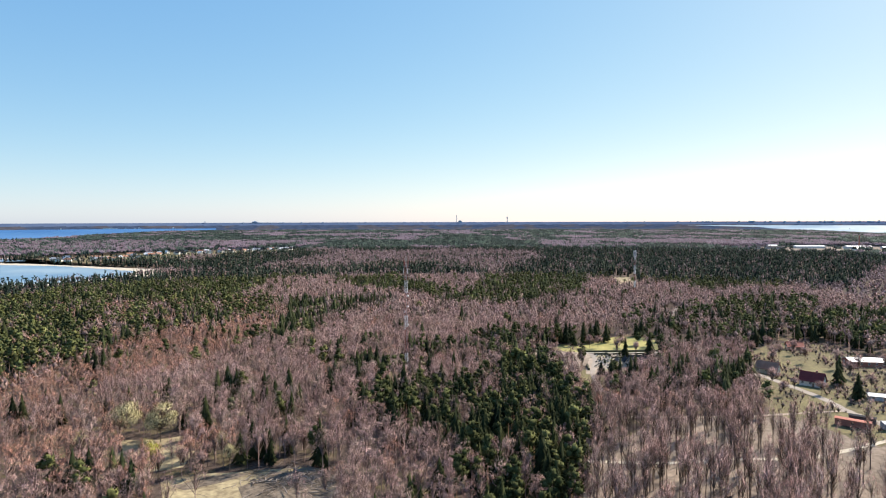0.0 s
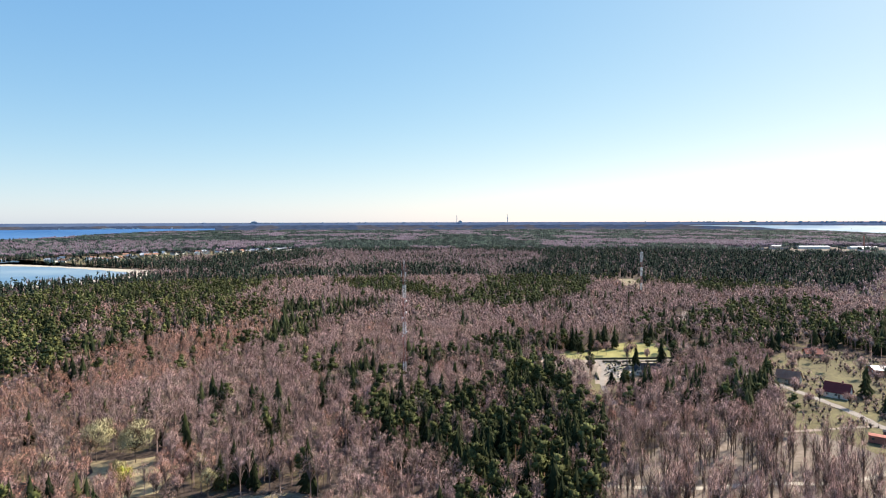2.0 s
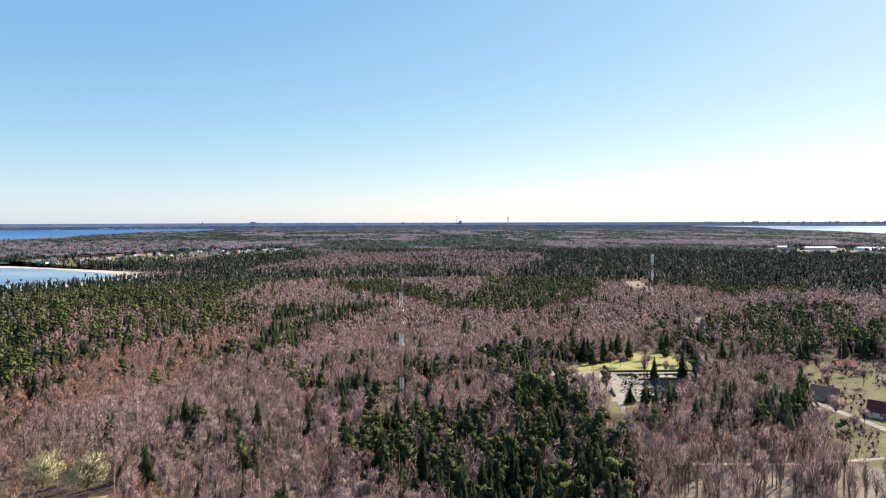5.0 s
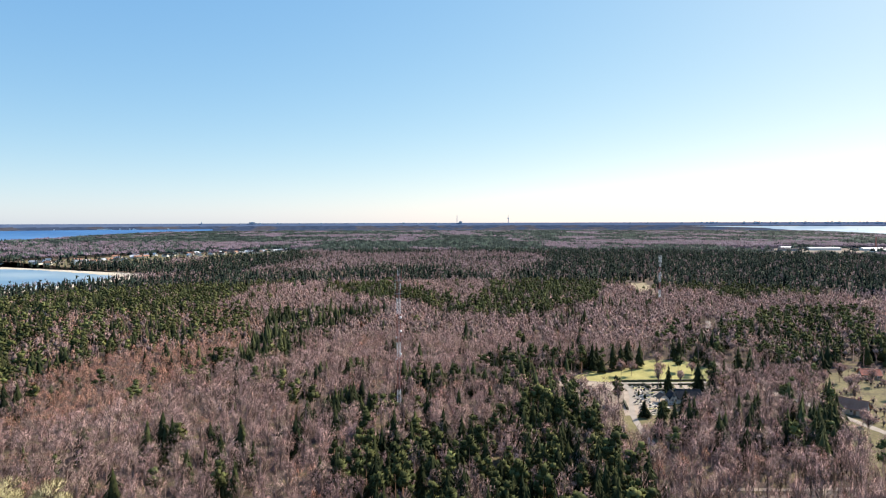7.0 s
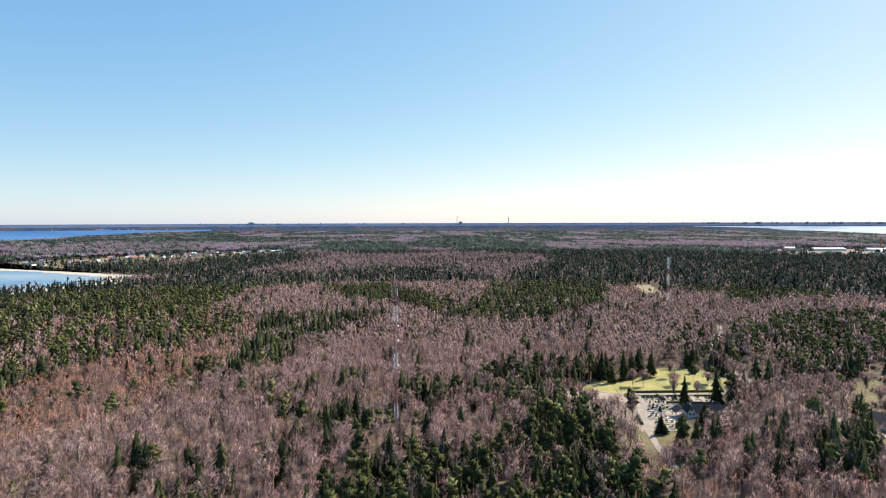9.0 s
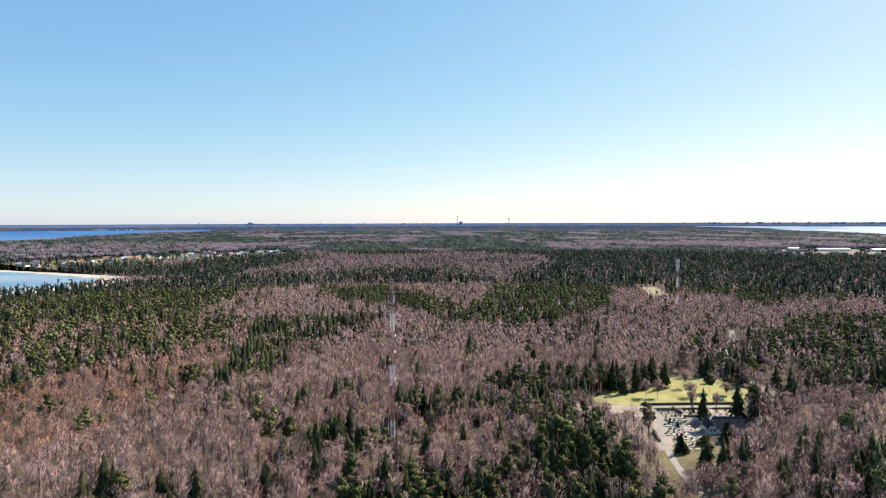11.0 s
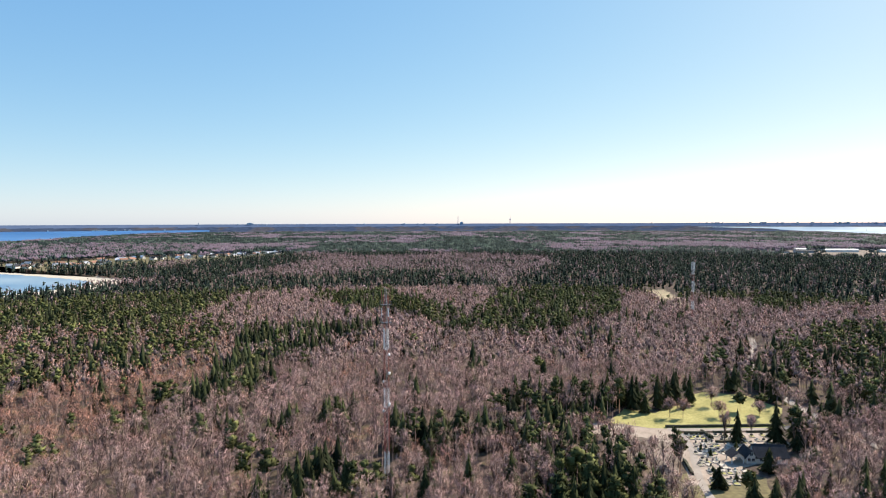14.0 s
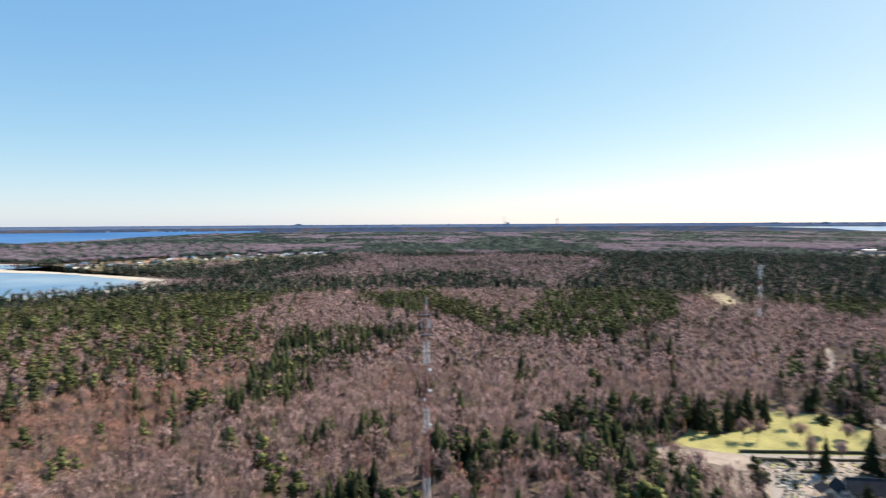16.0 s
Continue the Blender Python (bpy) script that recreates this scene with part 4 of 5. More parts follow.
def lattice_mast(name, x, y, height, width, bands, label, thick, heads):
    """A square lattice mast: painted sections, antennas, a concrete foot."""
    ob = thing(name, pose(x, y, 0, 0, 0, 17), label, "mast")
    w = width / 2
    corners = [(-w, -w), (w, -w), (w, w), (-w, w)]
    for z0, z1, mat in bands:
        st = []
        n = max(1, round((z1 - z0) / (width * 1.35)))
        zs = np.linspace(z0, z1, n + 1)
        for cx, cy in corners:
            st.append(((cx, cy, z0), (cx, cy, z1), thick))
        for i in range(n):
            for k in range(4):
                a, b = corners[k], corners[(k + 1) % 4]
                st.append(((*a, zs[i]), (*b, zs[i]), thick * 0.45))
                lo, hi = (a, b) if i % 2 else (b, a)
                st.append(((*lo, zs[i]), (*hi, zs[i + 1]), thick * 0.45))
        part("mast_section", soup("mast_section", *strut_soup(st), mat), ob, "white lattice section" if mat is M_WHITEPAINT else "faded red lattice section")
    ladder = [((0.0, -w * 0.7, 1.0), (0.0, -w * 0.7, height - 2), 0.05), ((0.35, -w * 0.7, 1.0), (0.35, -w * 0.7, height - 2), 0.05)]
    part("ladder", soup("ladder", *strut_soup(ladder), M_STEEL), ob, "steel climbing ladder")
    foot = bmesh.new()
    add_box(foot, -1.6, 1.6, -1.6, 1.6, -0.2, 0.55)
    bmesh.ops.bevel(foot, geom=foot.edges[:], offset=0.08, segments=1, affect="EDGES")
    part("foot", bm_mesh("foot", foot, M_CONCRETE), ob, "concrete foot")
    for z, kind in heads:
        if kind == "panels":
            panel = box_mesh("antenna_panel", -0.2, 0.2, -0.1, 0.1, -1.4, 1.4, M_WHITEPAINT, 0.04)
            for a in (20, 140, 260):
                p = part("antenna_panel", panel, ob, "white antenna panel")
                p.matrix_basis = pose(math.sin(radians(a)) * (w + 0.75), -math.cos(radians(a)) * (w + 0.75), z, 0, 0, a)
                bm = bmesh.new()
                add_box(bm, -0.04, 0.04, 0.1, 0.8, 0.9, 0.98)
                add_box(bm, -0.04, 0.04, 0.1, 0.8, -0.98, -0.9)
                part("bracket", bm_mesh("bracket", bm, M_STEEL), p)
        elif kind == "dish":
            V, T = prism((0, -0.18, 0), (0, 0.18, 0), 0.5, 0.5, 14)
            c = len(V)
            V = np.concatenate([V, [(0, -0.26, 0), (0, 0.18, 0)]])
            T = np.concatenate([T, [(i, c, (i + 1) % 14) for i in range(14)], [(14 + i, 14 + (i + 1) % 14, c + 1) for i in range(14)]])
            p = part("dish", soup("dish", V, T, M_WHITEPAINT), ob, "round white link dish")
            a = 40 if int(z) % 2 else 215
            p.matrix_basis = pose(math.sin(radians(a)) * (w + 0.45), -math.cos(radians(a)) * (w + 0.45), z, 0, 0, a)
        elif kind == "platform":
            st = []
            q = w + 0.9
            ring = [(-q, -q), (q, -q), (q, q), (-q, q)]
            for k in range(4):
                a, b = ring[k], ring[(k + 1) % 4]
                for dz in (0.0, 1.0):
                    st.append(((*a, z + dz), (*b, z + dz), 0.06))
                st.append(((*a, z), (*a, z + 1.0), 0.06))
                st.append(((*corners[k], z), (*a, z), 0.06))
            part("platform_rail", soup("platform_rail", *strut_soup(st), M_DARK), ob, "dark platform railing")
            part("platform_deck", box_mesh("platform_deck", -q, q, -q, q, z - 0.12, z - 0.02, M_DARK), ob)
        elif kind == "whips":
            for a in (0, 90, 180, 270):
                p = part("rod_antenna", soup("rod_antenna", *prism((0, 0, 0), (0, 0, 5.2), 0.07, 0.05, 5), M_REDPAINT if a % 180 else M_WHITEPAINT), ob)
                p.location = (math.sin(radians(a)) * (w + 0.7), math.cos(radians(a)) * (w + 0.7), z)
                arm = part("bracket", soup("bracket", *prism((0, 0, 0.6), (-math.sin(radians(a)) * 0.75, -math.cos(radians(a)) * 0.75, 0.6), 0.05, 0.05, 4), M_STEEL), p)
    tip = part("lightning_rod", soup("lightning_rod", *prism((0, 0, height - 1), (0, 0, height + 1.5), 0.06, 0.03, 5), M_STEEL), ob)
    return ob


lattice_mast("lattice_mast", -16.0, 334.0, 64.0, 1.35,
             [(0.5, 6.0, M_REDPAINT), (6.0, 13.4, M_WHITEPAINT), (13.4, 27.8, M_REDPAINT), (27.8, 34.1, M_WHITEPAINT), (34.1, 46.7, M_REDPAINT),
              (46.7, 53.4, M_WHITEPAINT), (53.4, 64.0, M_REDPAINT)],
             "tall red and white lattice radio mast among bare trees", 0.075,
             [(55.3, "platform"), (58.6, "panels"), (61.0, "platform"), (61.2, "whips"), (45.0, "dish"), (39.0, "dish"), (36.0, "dish"), (29.0, "dish"), (26.5, "dish")])
lattice_mast("lattice_mast", 205.0, 622.0, 55.0, 1.3,
             [(0.5, 9.0, M_REDPAINT), (9.0, 17.0, M_REDPAINT), (17.0, 24.0, M_WHITEPAINT), (24.0, 31.0, M_REDPAINT), (31.0, 40.0, M_WHITEPAINT), (40.0, 45.0, M_REDPAINT), (45.0, 55.0, M_WHITEPAINT)],
             "red and white lattice telecom mast rising from the forest", 0.10,
             [(50.0, "panels"), (53.5, "panels"), (42.5, "platform"), (37.0, "dish")])

# ---- roads and tracks ----
strip("road", [(192, 190), (187, 251), (185, 268), (186, 288), (183, 312), (178, 340), (168, 381), (169, 402), (171, 435), (176, 470), (195, 512), (222, 560), (235, 590)], 4.2, 0.16, M_ROAD, "pale worn asphalt lane through the woods", "road")
strip("road", [(84, 262), (129, 261), (174, 267), (185, 268)], 2.0, 0.14, M_PATH, "sandy track through a thin park", "track")
strip("road", [(50, 214), (80, 211), (111, 214), (133, 214), (157, 223), (187, 236)], 2.2, 0.14, M_SAND, "sandy track between tall bare trees", "track")
strip("road", [(97, 390.5), (120, 390), (145, 391), (169, 400)], 3.2, 0.2, M_ROAD, "pale asphalt drive beside a hedge", "road")
strip("path", [(100, 388), (98, 370), (90, 345), (86, 325), (84, 300)], 2.6, 0.2, M_ROAD, "pale path into the burial ground", "path")

# ---- houses by the lane ----
house("farm_house", pose(196, 311, 0, 0, 0, -46), 10.5, 7.5, 3.0, 6.8, M_WHITE, M_MAROON, "white house with a steep maroon sheet roof")
house("lean_to", pose(203, 319, 0, 0, 0, -46), 7.0, 5.0, 2.6, 3.8, M_WHITE, M_PALEROOF, "low white annex with a pale metal roof", "outbuilding", 2, False)
house("farm_house", pose(187.5, 338, 0, 0, 0, -46), 11.0, 7.0, 2.9, 6.4, M_CREAM, M_BROWNROOF, "cream house with an old brown roof and white gable")
house("barn", pose(238, 398, 0, 0, 0, -14), 9.5, 6.5, 2.6, 5.0, M_TIMBER, M_REDROOF, "small dark timber barn with an orange-red roof", "barn", 2, False)
house("long_building", pose(253, 353, 0, 0, 0, -8), 20.0, 10.0, 3.3, 4.6, M_RUST, M_PALEROOF, "low brick building with a wide pale sheet roof", "building", 5, False)
house("long_building", pose(292, 350, 0, 0, 0, -8), 24.0, 9.0, 3.3, 4.6, M_GREYCLAD, M_PALEROOF, "low grey building with a pale roof", "building", 5, False)
house("shed", pose(212, 284, 0, 0, 0, -25), 10.0, 5.0, 2.3, 3.0, M_GREYCLAD, M_PALEROOF, "low shed with a pale flat roof", "shed", 2, False)


def hut(name, m, L, W, H, wall, roof, label):
    """A site hut: ribbed body on skids, a slightly pitched roof, a door and windows."""
    ob = thing(name, m, label, "site hut")
    bm = bmesh.new()
    add_box(bm, -L / 2, L / 2, -W / 2, W / 2, 0.35, H)
    part("body", bm_mesh("body", bm, wall), ob)
    rib = box_mesh("rib", -0.05, 0.05, -W / 2 - 0.05, -W / 2, 0.4, H - 0.05, wall)
    for x in np.arange(-L / 2 + 0.5, L / 2, 0.6):
        part("rib", rib, ob).location = (float(x), 0, 0)
    part("roof", bm_mesh("roof", roof_slabs(L, W, H, H + 0.35, 0.2, 0.1), roof), ob)
    for y in (-W / 3, W / 3):
        sk = part("skid", box_mesh("skid", -L / 2, L / 2, -0.12, 0.12, -0.05, 0.35, M_DARK), ob)
        sk.location = (0, y, 0)
    for x in np.linspace(-L / 2 + 1.5, L / 2 - 1.5, max(2, int(L / 3.5))):
        w = part("window", box_mesh("window", -0.45, 0.45, -0.04, 0.04, -0.4, 0.4, M_GLASS), ob)
        w.location = (float(x), -W / 2 - 0.07, H * 0.62)
    d = part("door", box_mesh("door", -0.04, 0.04, -0.45, 0.45, 0.4, 2.2, M_TIMBER), ob)
    d.location = (L / 2 + 0.04, 0, 0)
    return ob


hut("site_hut", pose(173, 247, 0, 0, 0, -40), 12.5, 3.2, 3.1, M_RUST, M_REDROOF, "long rust-red site hut on the grass")
hut("site_hut", pose(180.5, 252, 0, 0, 0, -40), 9.5, 2.8, 2.9, M_DARK, M_GREYROOF, "dark grey site hut beside a red one")
hut("site_hut", pose(187, 243, 0, 0, 0, -14), 8.0, 4.0, 2.9, M_GREYCLAD, M_PALEROOF, "grey site hut with a pale roof")

# ---- chapel and burial ground ----
house("chapel", pose(120.8, 357.5, 0, 0, 0, -4), 11.0, 7.0, 2.5, 5.8, M_WHITE, M_GREYROOF, "white chapel with a steep dark grey roof among graves", "chapel", 3, False)
house("chapel_wing", pose(113.4, 357.6, 0, 0, 0, 86), 6.4, 3.4, 2.5, 4.7, M_WHITE, M_GREYROOF, "white wing of a chapel with a dark grey roof", "chapel", 1, False, False)


def porch(x, y):
    ob = thing("porch", pose(x, y, 0, 0, 0, 0), "open white-gabled porch with posts beside a chapel", "porch")
    part("roof", bm_mesh("roof", roof_slabs(4.5, 4.6, 2.5, 4.2, 0.4, 0.15), M_GREYROOF), ob).matrix_basis = pose(0, 0, 0, 0, 0, 90)
    bm = bmesh.new()
    a = [bm.verts.new(p) for p in ((-2.3, -2.25, 2.5), (2.3, -2.25, 2.5), (0, -2.25, 4.15))]
    b = [bm.verts.new(p) for p in ((-2.3, -2.1, 2.5), (2.3, -2.1, 2.5), (0, -2.1, 4.15))]
    bm.faces.new(a)
    bm.faces.new(b[::-1])
    for i in range(3):
        bm.faces.new((a[i], a[(i + 1) % 3], b[(i + 1) % 3], b[i]))
    part("gable", bm_mesh("gable", bm, M_WHITE), ob)
    for px in (-2.1, 2.1):
        for py in (-2.0, 2.0):
            p = part("post", box_mesh("post", -0.15, 0.15, -0.15, 0.15, -0.1, 2.55, M_WHITEPAINT), ob)
            p.location = (px, py, 0)


porch(108.3, 356.5)


def hedge(x0, y0, x1, y1, h, w, label):
    L = math.hypot(x1 - x0, y1 - y0)
    rng = np.random.default_rng(int(x0 * 10))
    bm = bmesh.new()
    n = int(L / 0.7)
    rows = []
    for i in range(n + 1):
        row = []
        for a, b in ((-1, 0), (-1.05, 0.55), (-0.8, 1.0), (0, 1.06), (0.8, 1.0), (1.05, 0.55), (1, 0)):
            row.append(bm.verts.new((L * i / n + rng.uniform(-0.1, 0.1), a * w / 2 + rng.uniform(-0.09, 0.09), b * h + rng.uniform(-0.09, 0.09) * (b > 0))))
        rows.append(row)
    for p, q in zip(rows, rows[1:]):
        for k in range(6):
            bm.faces.new((p[k], q[k], q[k + 1], p[k + 1]))
    bm.faces.new(rows[0])
    bm.faces.new(rows[-1][::-1])
    ob = new("hedge", bm_mesh("hedge", bm, M_HEDGE))
    ob.matrix_world = pose(x0, y0, 0.0, 0, 0, math.degrees(math.atan2(y1 - y0, x1 - x0)))
    return tagged(ob, label, "hedge", "hedges of the burial ground")


hedge(97, 393.5, 146, 394, 1.1, 1.0, "long low dark clipped hedge along a lawn")
hedge(101.5, 385, 109, 385, 1.3, 1.1, "short dark hedge beside the gravel")
hedge(109.3, 386.5, 110.3, 379, 1.5, 1.2, "short dark hedge beside the gravel")
hedge(114, 386.5, 124, 386.5, 0.9, 0.9, "low dark hedge in front of graves")
hedge(128, 386.5, 140, 386.5, 0.9, 0.9, "low dark hedge in front of graves")
hedge(110, 375.5, 118, 375.5, 1.0, 0.9, "low dark hedge in front of graves")
hedge(88, 345, 90, 357, 1.2, 1.0, "low dark hedge along a path")


def graves():
    """Graves in rows: a kerb, a bed and a headstone each."""
    rng = np.random.default_rng(5)
    stones = []
    for w, h, mat in ((0.8, 1.0, M_STONE), (1.1, 0.8, M_DARKSTONE), (0.6, 1.2, M_DARKSTONE), (1.3, 0.7, M_STONE), (0.7, 0.9, M_WHITE)):
        bm = bmesh.new()
        add_box(bm, -w / 2 - 0.1, w / 2 + 0.1, -0.2, 0.2, -0.05, 0.15)
        pts = [(-w / 2, 0.15), (w / 2, 0.15), (w / 2, h * 0.8), (w * 0.3, h), (-w * 0.3, h), (-w / 2, h * 0.8)]
        a = [bm.verts.new((x, -0.09, z)) for x, z in pts]
        b = [bm.verts.new((x, 0.09, z)) for x, z in pts]
        bm.faces.new(a)
        bm.faces.new(b[::-1])
        for i in range(6):
            bm.faces.new((a[i], a[(i + 1) % 6], b[(i + 1) % 6], b[i]))
        stones.append(bm_mesh("headstone", bm, mat))
    bm = bmesh.new()
    for a in ((-1.0, 1.0, -2.2, -2.05), (-1.0, 1.0, 0.0, 0.15), (-1.0, -0.85, -2.05, 0.0), (0.85, 1.0, -2.05, 0.0)):
        add_box(bm, a[0], a[1], a[2], a[3], -0.05, 0.28)
    kerb = bm_mesh("kerb", bm, M_CONCRETE)
    beds = [box_mesh("bed", -0.85, 0.85, -2.05, 0.0, -0.05, 0.2, m) for m in (M_BED, M_SAND, M_BED, M_LAWN)]
    for row in range(18):
        y = 383.0 - row * 2.6
        for col in range(23):
            x = 88.0 + col * 2.35 + 0.4 * math.sin(row * 2.1)
            if not inside(OPEN["burial_ground"], np.array([x]), np.array([y]))[0]:
                continue
            if 104 < x < 130 and 350 < y < 364 or abs(x - (100 - (388 - y) * 0.24)) < 2.6 or abs(x - 111.5) < 1.2 or abs(x - 125.5) < 1.1 or rng.random() < 0.2:
                continue
            ob = thing("grave", pose(x + rng.uniform(-0.7, 0.7), y + rng.uniform(-0.6, 0.6), 0.12, 0, 0, rng.uniform(-14, 14)), "grave with a low concrete kerb and an upright headstone", "grave", "graves in rows")
            part("headstone", stones[int(rng.integers(5))], ob)
            part("kerb", kerb, ob)
            part("bed", beds[int(rng.integers(4))], ob)


graves()

# ---- single trees and bushes in the open ----


def lone_tree(kind, x, y, h, r, label, leaf=None, seed=1, twigs=620, tall=0.27, wide=0.085):
    rng = np.random.default_rng(seed)
    if kind == "spruce":
        w, c = spruce_tree(rng, h, r, 210, 6, 7)
        bark, leaf, name = M_BARK, leaf or M_SPRUCE, "spruce_tree"
    elif kind == "pine":
        w, c = pine_tree(rng, h, r, 260, 12, 1.1, 6)
        bark, leaf, name = M_PINEBARK, leaf or M_PINE, "pine_tree"
    else:
        w, c = bare_tree(rng, h, r, twigs, wide, 1.3, 6, 14, tall, None, 11, 0.6)
        bark, leaf, name = M_BARK, leaf or M_TWIG, "bare_tree"
    ob = thing(name, pose(x, y, 0, 0, 0, rng.uniform(0, 360)), label, "tree")
    part("trunk", soup("trunk", *w, bark), ob)
    part("crown", soup("crown", *c, leaf), ob)


for i, (kind, x, y, h, r, label) in enumerate((
        ("bare", 126, 407, 8, 4.2, "round leafless tree standing alone on a lawn"),
        ("bare", 104, 407, 9.5, 3.2, "leafless tree casting a shadow on a lawn"), ("bare", 109.5, 406, 9, 2.8, "leafless tree casting a shadow on a lawn"),
        ("spruce", 95, 413, 9.5, 2.6, "young dark spruce at the edge of a lawn"), ("spruce", 120, 424, 17, 3.2, "tall dark spruce at the edge of a lawn"),
        ("spruce", 118, 374.5, 14, 3.0, "dense dark spruce among graves"), ("bare", 112.5, 373.5, 15, 2.4, "slim grey leafless tree among graves"),
        ("bare", 127, 381, 10, 2.2, "thin leafless tree beside a hedge"), ("spruce", 133, 374, 17.5, 3.6, "dark spruce beside a chapel"),
        ("pine", 139, 371, 16.5, 3.6, "dark pine beside a chapel"), ("spruce", 146, 374, 17, 3.4, "dark spruce beside a chapel"), ("pine", 142, 366, 13, 3.6, "broad pine beside a chapel"),
        ("bare", 150, 369, 12, 3.8, "leafless tree beside a lane"), ("spruce", 115.5, 347, 9, 3.2, "dark spruce in front of a chapel"), ("pine", 96, 322, 11, 3.0, "pine beside a path to the graves"), ("spruce", 101, 316, 11, 3.2, "dark spruce beside a path"),
        ("bare", 108, 323, 10, 3.0, "leafless tree beside a path"), ("pine", 114, 328, 10, 3.2, "pine in front of a chapel"), ("spruce", 120, 331, 9, 3.0, "dark spruce in front of a chapel"),
        ("bare", 127, 336, 10, 3.4, "leafless tree in front of a chapel"), ("pine", 129, 343, 10, 3.2, "pine in front of a chapel"), ("bare", 121, 341, 7, 2.8, "leafless tree in front of a chapel"), ("spruce", 90, 311, 12, 3.2, "dark spruce beside a path"), ("pine", 84, 346, 13, 3.2, "pine beside a path to the graves"), ("spruce", 92, 334, 8, 2.6, "young spruce beside a path to the graves"),
        ("pine", 86, 356, 13, 2.8, "pine beside a path to the graves"),
        ("bare", 143, 405, 8, 2.8, "leafless tree beside a lane"), ("pine", 139, 414, 9, 3.2, "small pine on a lawn"), ("pine", 147, 411, 9, 3.2, "small pine on a lawn"),
        ("bare", 130, 423, 10, 3.2, "leafless tree at the edge of a lawn"), ("spruce", 88, 424, 14, 2.8, "dark spruce at the edge of a lawn"), ("pine", 84, 420, 13, 2.8, "dark pine at the edge of a lawn"),
        ("spruce", 92, 429, 15, 2.8, "dark spruce at the edge of a lawn"),
        ("spruce", 211, 313, 16, 3.8, "dark spruce behind a maroon-roofed house"), ("spruce", 201, 284, 14, 3.8, "dark spruce beside the lane"), ("spruce", 208, 309, 12, 3.0, "dark spruce behind a maroon-roofed house"),
        ("bare", 205, 365, 11, 3.4, "leafless garden tree in a yard"), ("bare", 213, 372, 10, 3.2, "leafless garden tree in a yard"), ("bare", 222, 360, 11, 3.4, "leafless garden tree in a yard"),
        ("bare", 231, 345, 12, 3.4, "leafless garden tree in a yard"), ("bare", 238, 336, 11, 3.2, "leafless garden tree in a yard"), ("bare", 198, 352, 10, 3.0, "leafless garden tree in a yard"),
        ("bare", 225, 325, 10, 3.2, "leafless garden tree in a yard"), ("bare", 219, 300, 9, 3.0, "leafless garden tree in a yard"), ("bare", 190, 294, 7, 3.0, "leafless bush beside a lane"),
        ("bare", 180, 300, 8, 3.0, "leafless tree beside a lane"), ("bare", 174, 310, 9, 3.2, "leafless tree beside a lane"), ("bare", 170, 292, 8, 3.0, "leafless tree beside a lane"),
        ("bare", 181, 322, 7, 2.4, "leafless garden tree in a yard"), ("bare", 216, 390, 11, 3.2, "leafless garden tree in a yard"), ("bare", 228, 382, 10, 3.0, "leafless garden tree in a yard"),
        ("bare", 196, 372, 12, 3.4, "leafless garden tree in a yard"), ("bare", 256, 340, 10, 3.2, "leafless garden tree in a yard"), ("bare", 250, 325, 10, 3.4, "leafless garden tree in a yard"))):
    lone_tree(kind, x, y, h, r, label, None, 300 + i, 800, 0.38 if "lawn" in label else 0.30)
for i, (x, y, h, r) in enumerate(((-122, 237, 15.0, 8.8), (-107.5, 236, 14.5, 8.4), (-130, 220, 9, 4.2), (-106, 222, 6, 3.0), (-92, 223, 9, 3.0), (-118, 205, 8, 3.6), (-100, 199, 10, 3.0), (-86, 205, 10, 2.6))):
    lone_tree("bare", x, y, h, r, "broad tree with fresh yellow-green buds beside a meadow" if i < 4 else "slim leafless tree beside a meadow", M_BUD if i < 4 else None, 400 + i, 2600 if i < 4 else 700, 0.40 if i < 4 else 0.3, 0.15 if i < 4 else 0.085)
lone_tree("bare", -100, 213, 8, 3.2, "bright yellow-green bush in first leaf beside a meadow", M_BUSH, 420, 1500, 0.44, 0.13)
for i, (x, y, h) in enumerate(((-66, 217, 16), (-62, 219, 15), (-59, 214, 13), (-69, 213, 12), (-55, 222, 15))):
    lone_tree("spruce", x, y, h, 2.8, "dark spruce at the edge of a meadow", None, 430 + i)


for i, (x, y, h) in enumerate(((138, 287, 18), (142, 291, 20), (146, 294, 18.5), (150, 297, 20), (154, 300, 18), (141, 299, 13), (151, 306, 12), (157, 308, 17),
                               (97, 299, 20), (93, 303, 18), (101, 304, 19), (118, 303, 20), (121, 299, 18), (126, 306, 19), (90, 308, 16), (132, 315, 18), (149, 320, 16))):
    lone_tree("spruce", x, y, h, 3.3 + 0.3 * (i % 3), "tall dark spruce in the wood between the chapel and the lane", None, 450 + i)


for i in range(18):
    x, y = 33 + 3.6 * i, 414 + (0, 5, -2, 9, 2, 7)[i % 6] + 0.12 * i
    lone_tree("pine" if i % 4 == 2 else "spruce", x, y, 14.5 + (0, 3, 1.5, 4, 2)[i % 5], 3.4 + 0.25 * (i % 3), "tall dark conifer in the row behind a lawn", None, 480 + i)
for i, (x, y, h) in enumerate(((70, 352, 9), (73, 360, 8), (78, 356, 10), (82, 365, 7), (71, 369, 8), (86, 352, 9), (76, 376, 7), (70, 382, 8))):
    lone_tree("bare", x, y, h, 2.0, "slim pale leafless tree on bare ground beside a lawn", None, 530 + i, 320)
for i, (x, y, h) in enumerate(((137, 365, 16), (142, 376, 17), (149, 368, 16))):
    lone_tree("spruce", x, y, h, 3.4, "dark spruce beside a chapel", None, 545 + i)


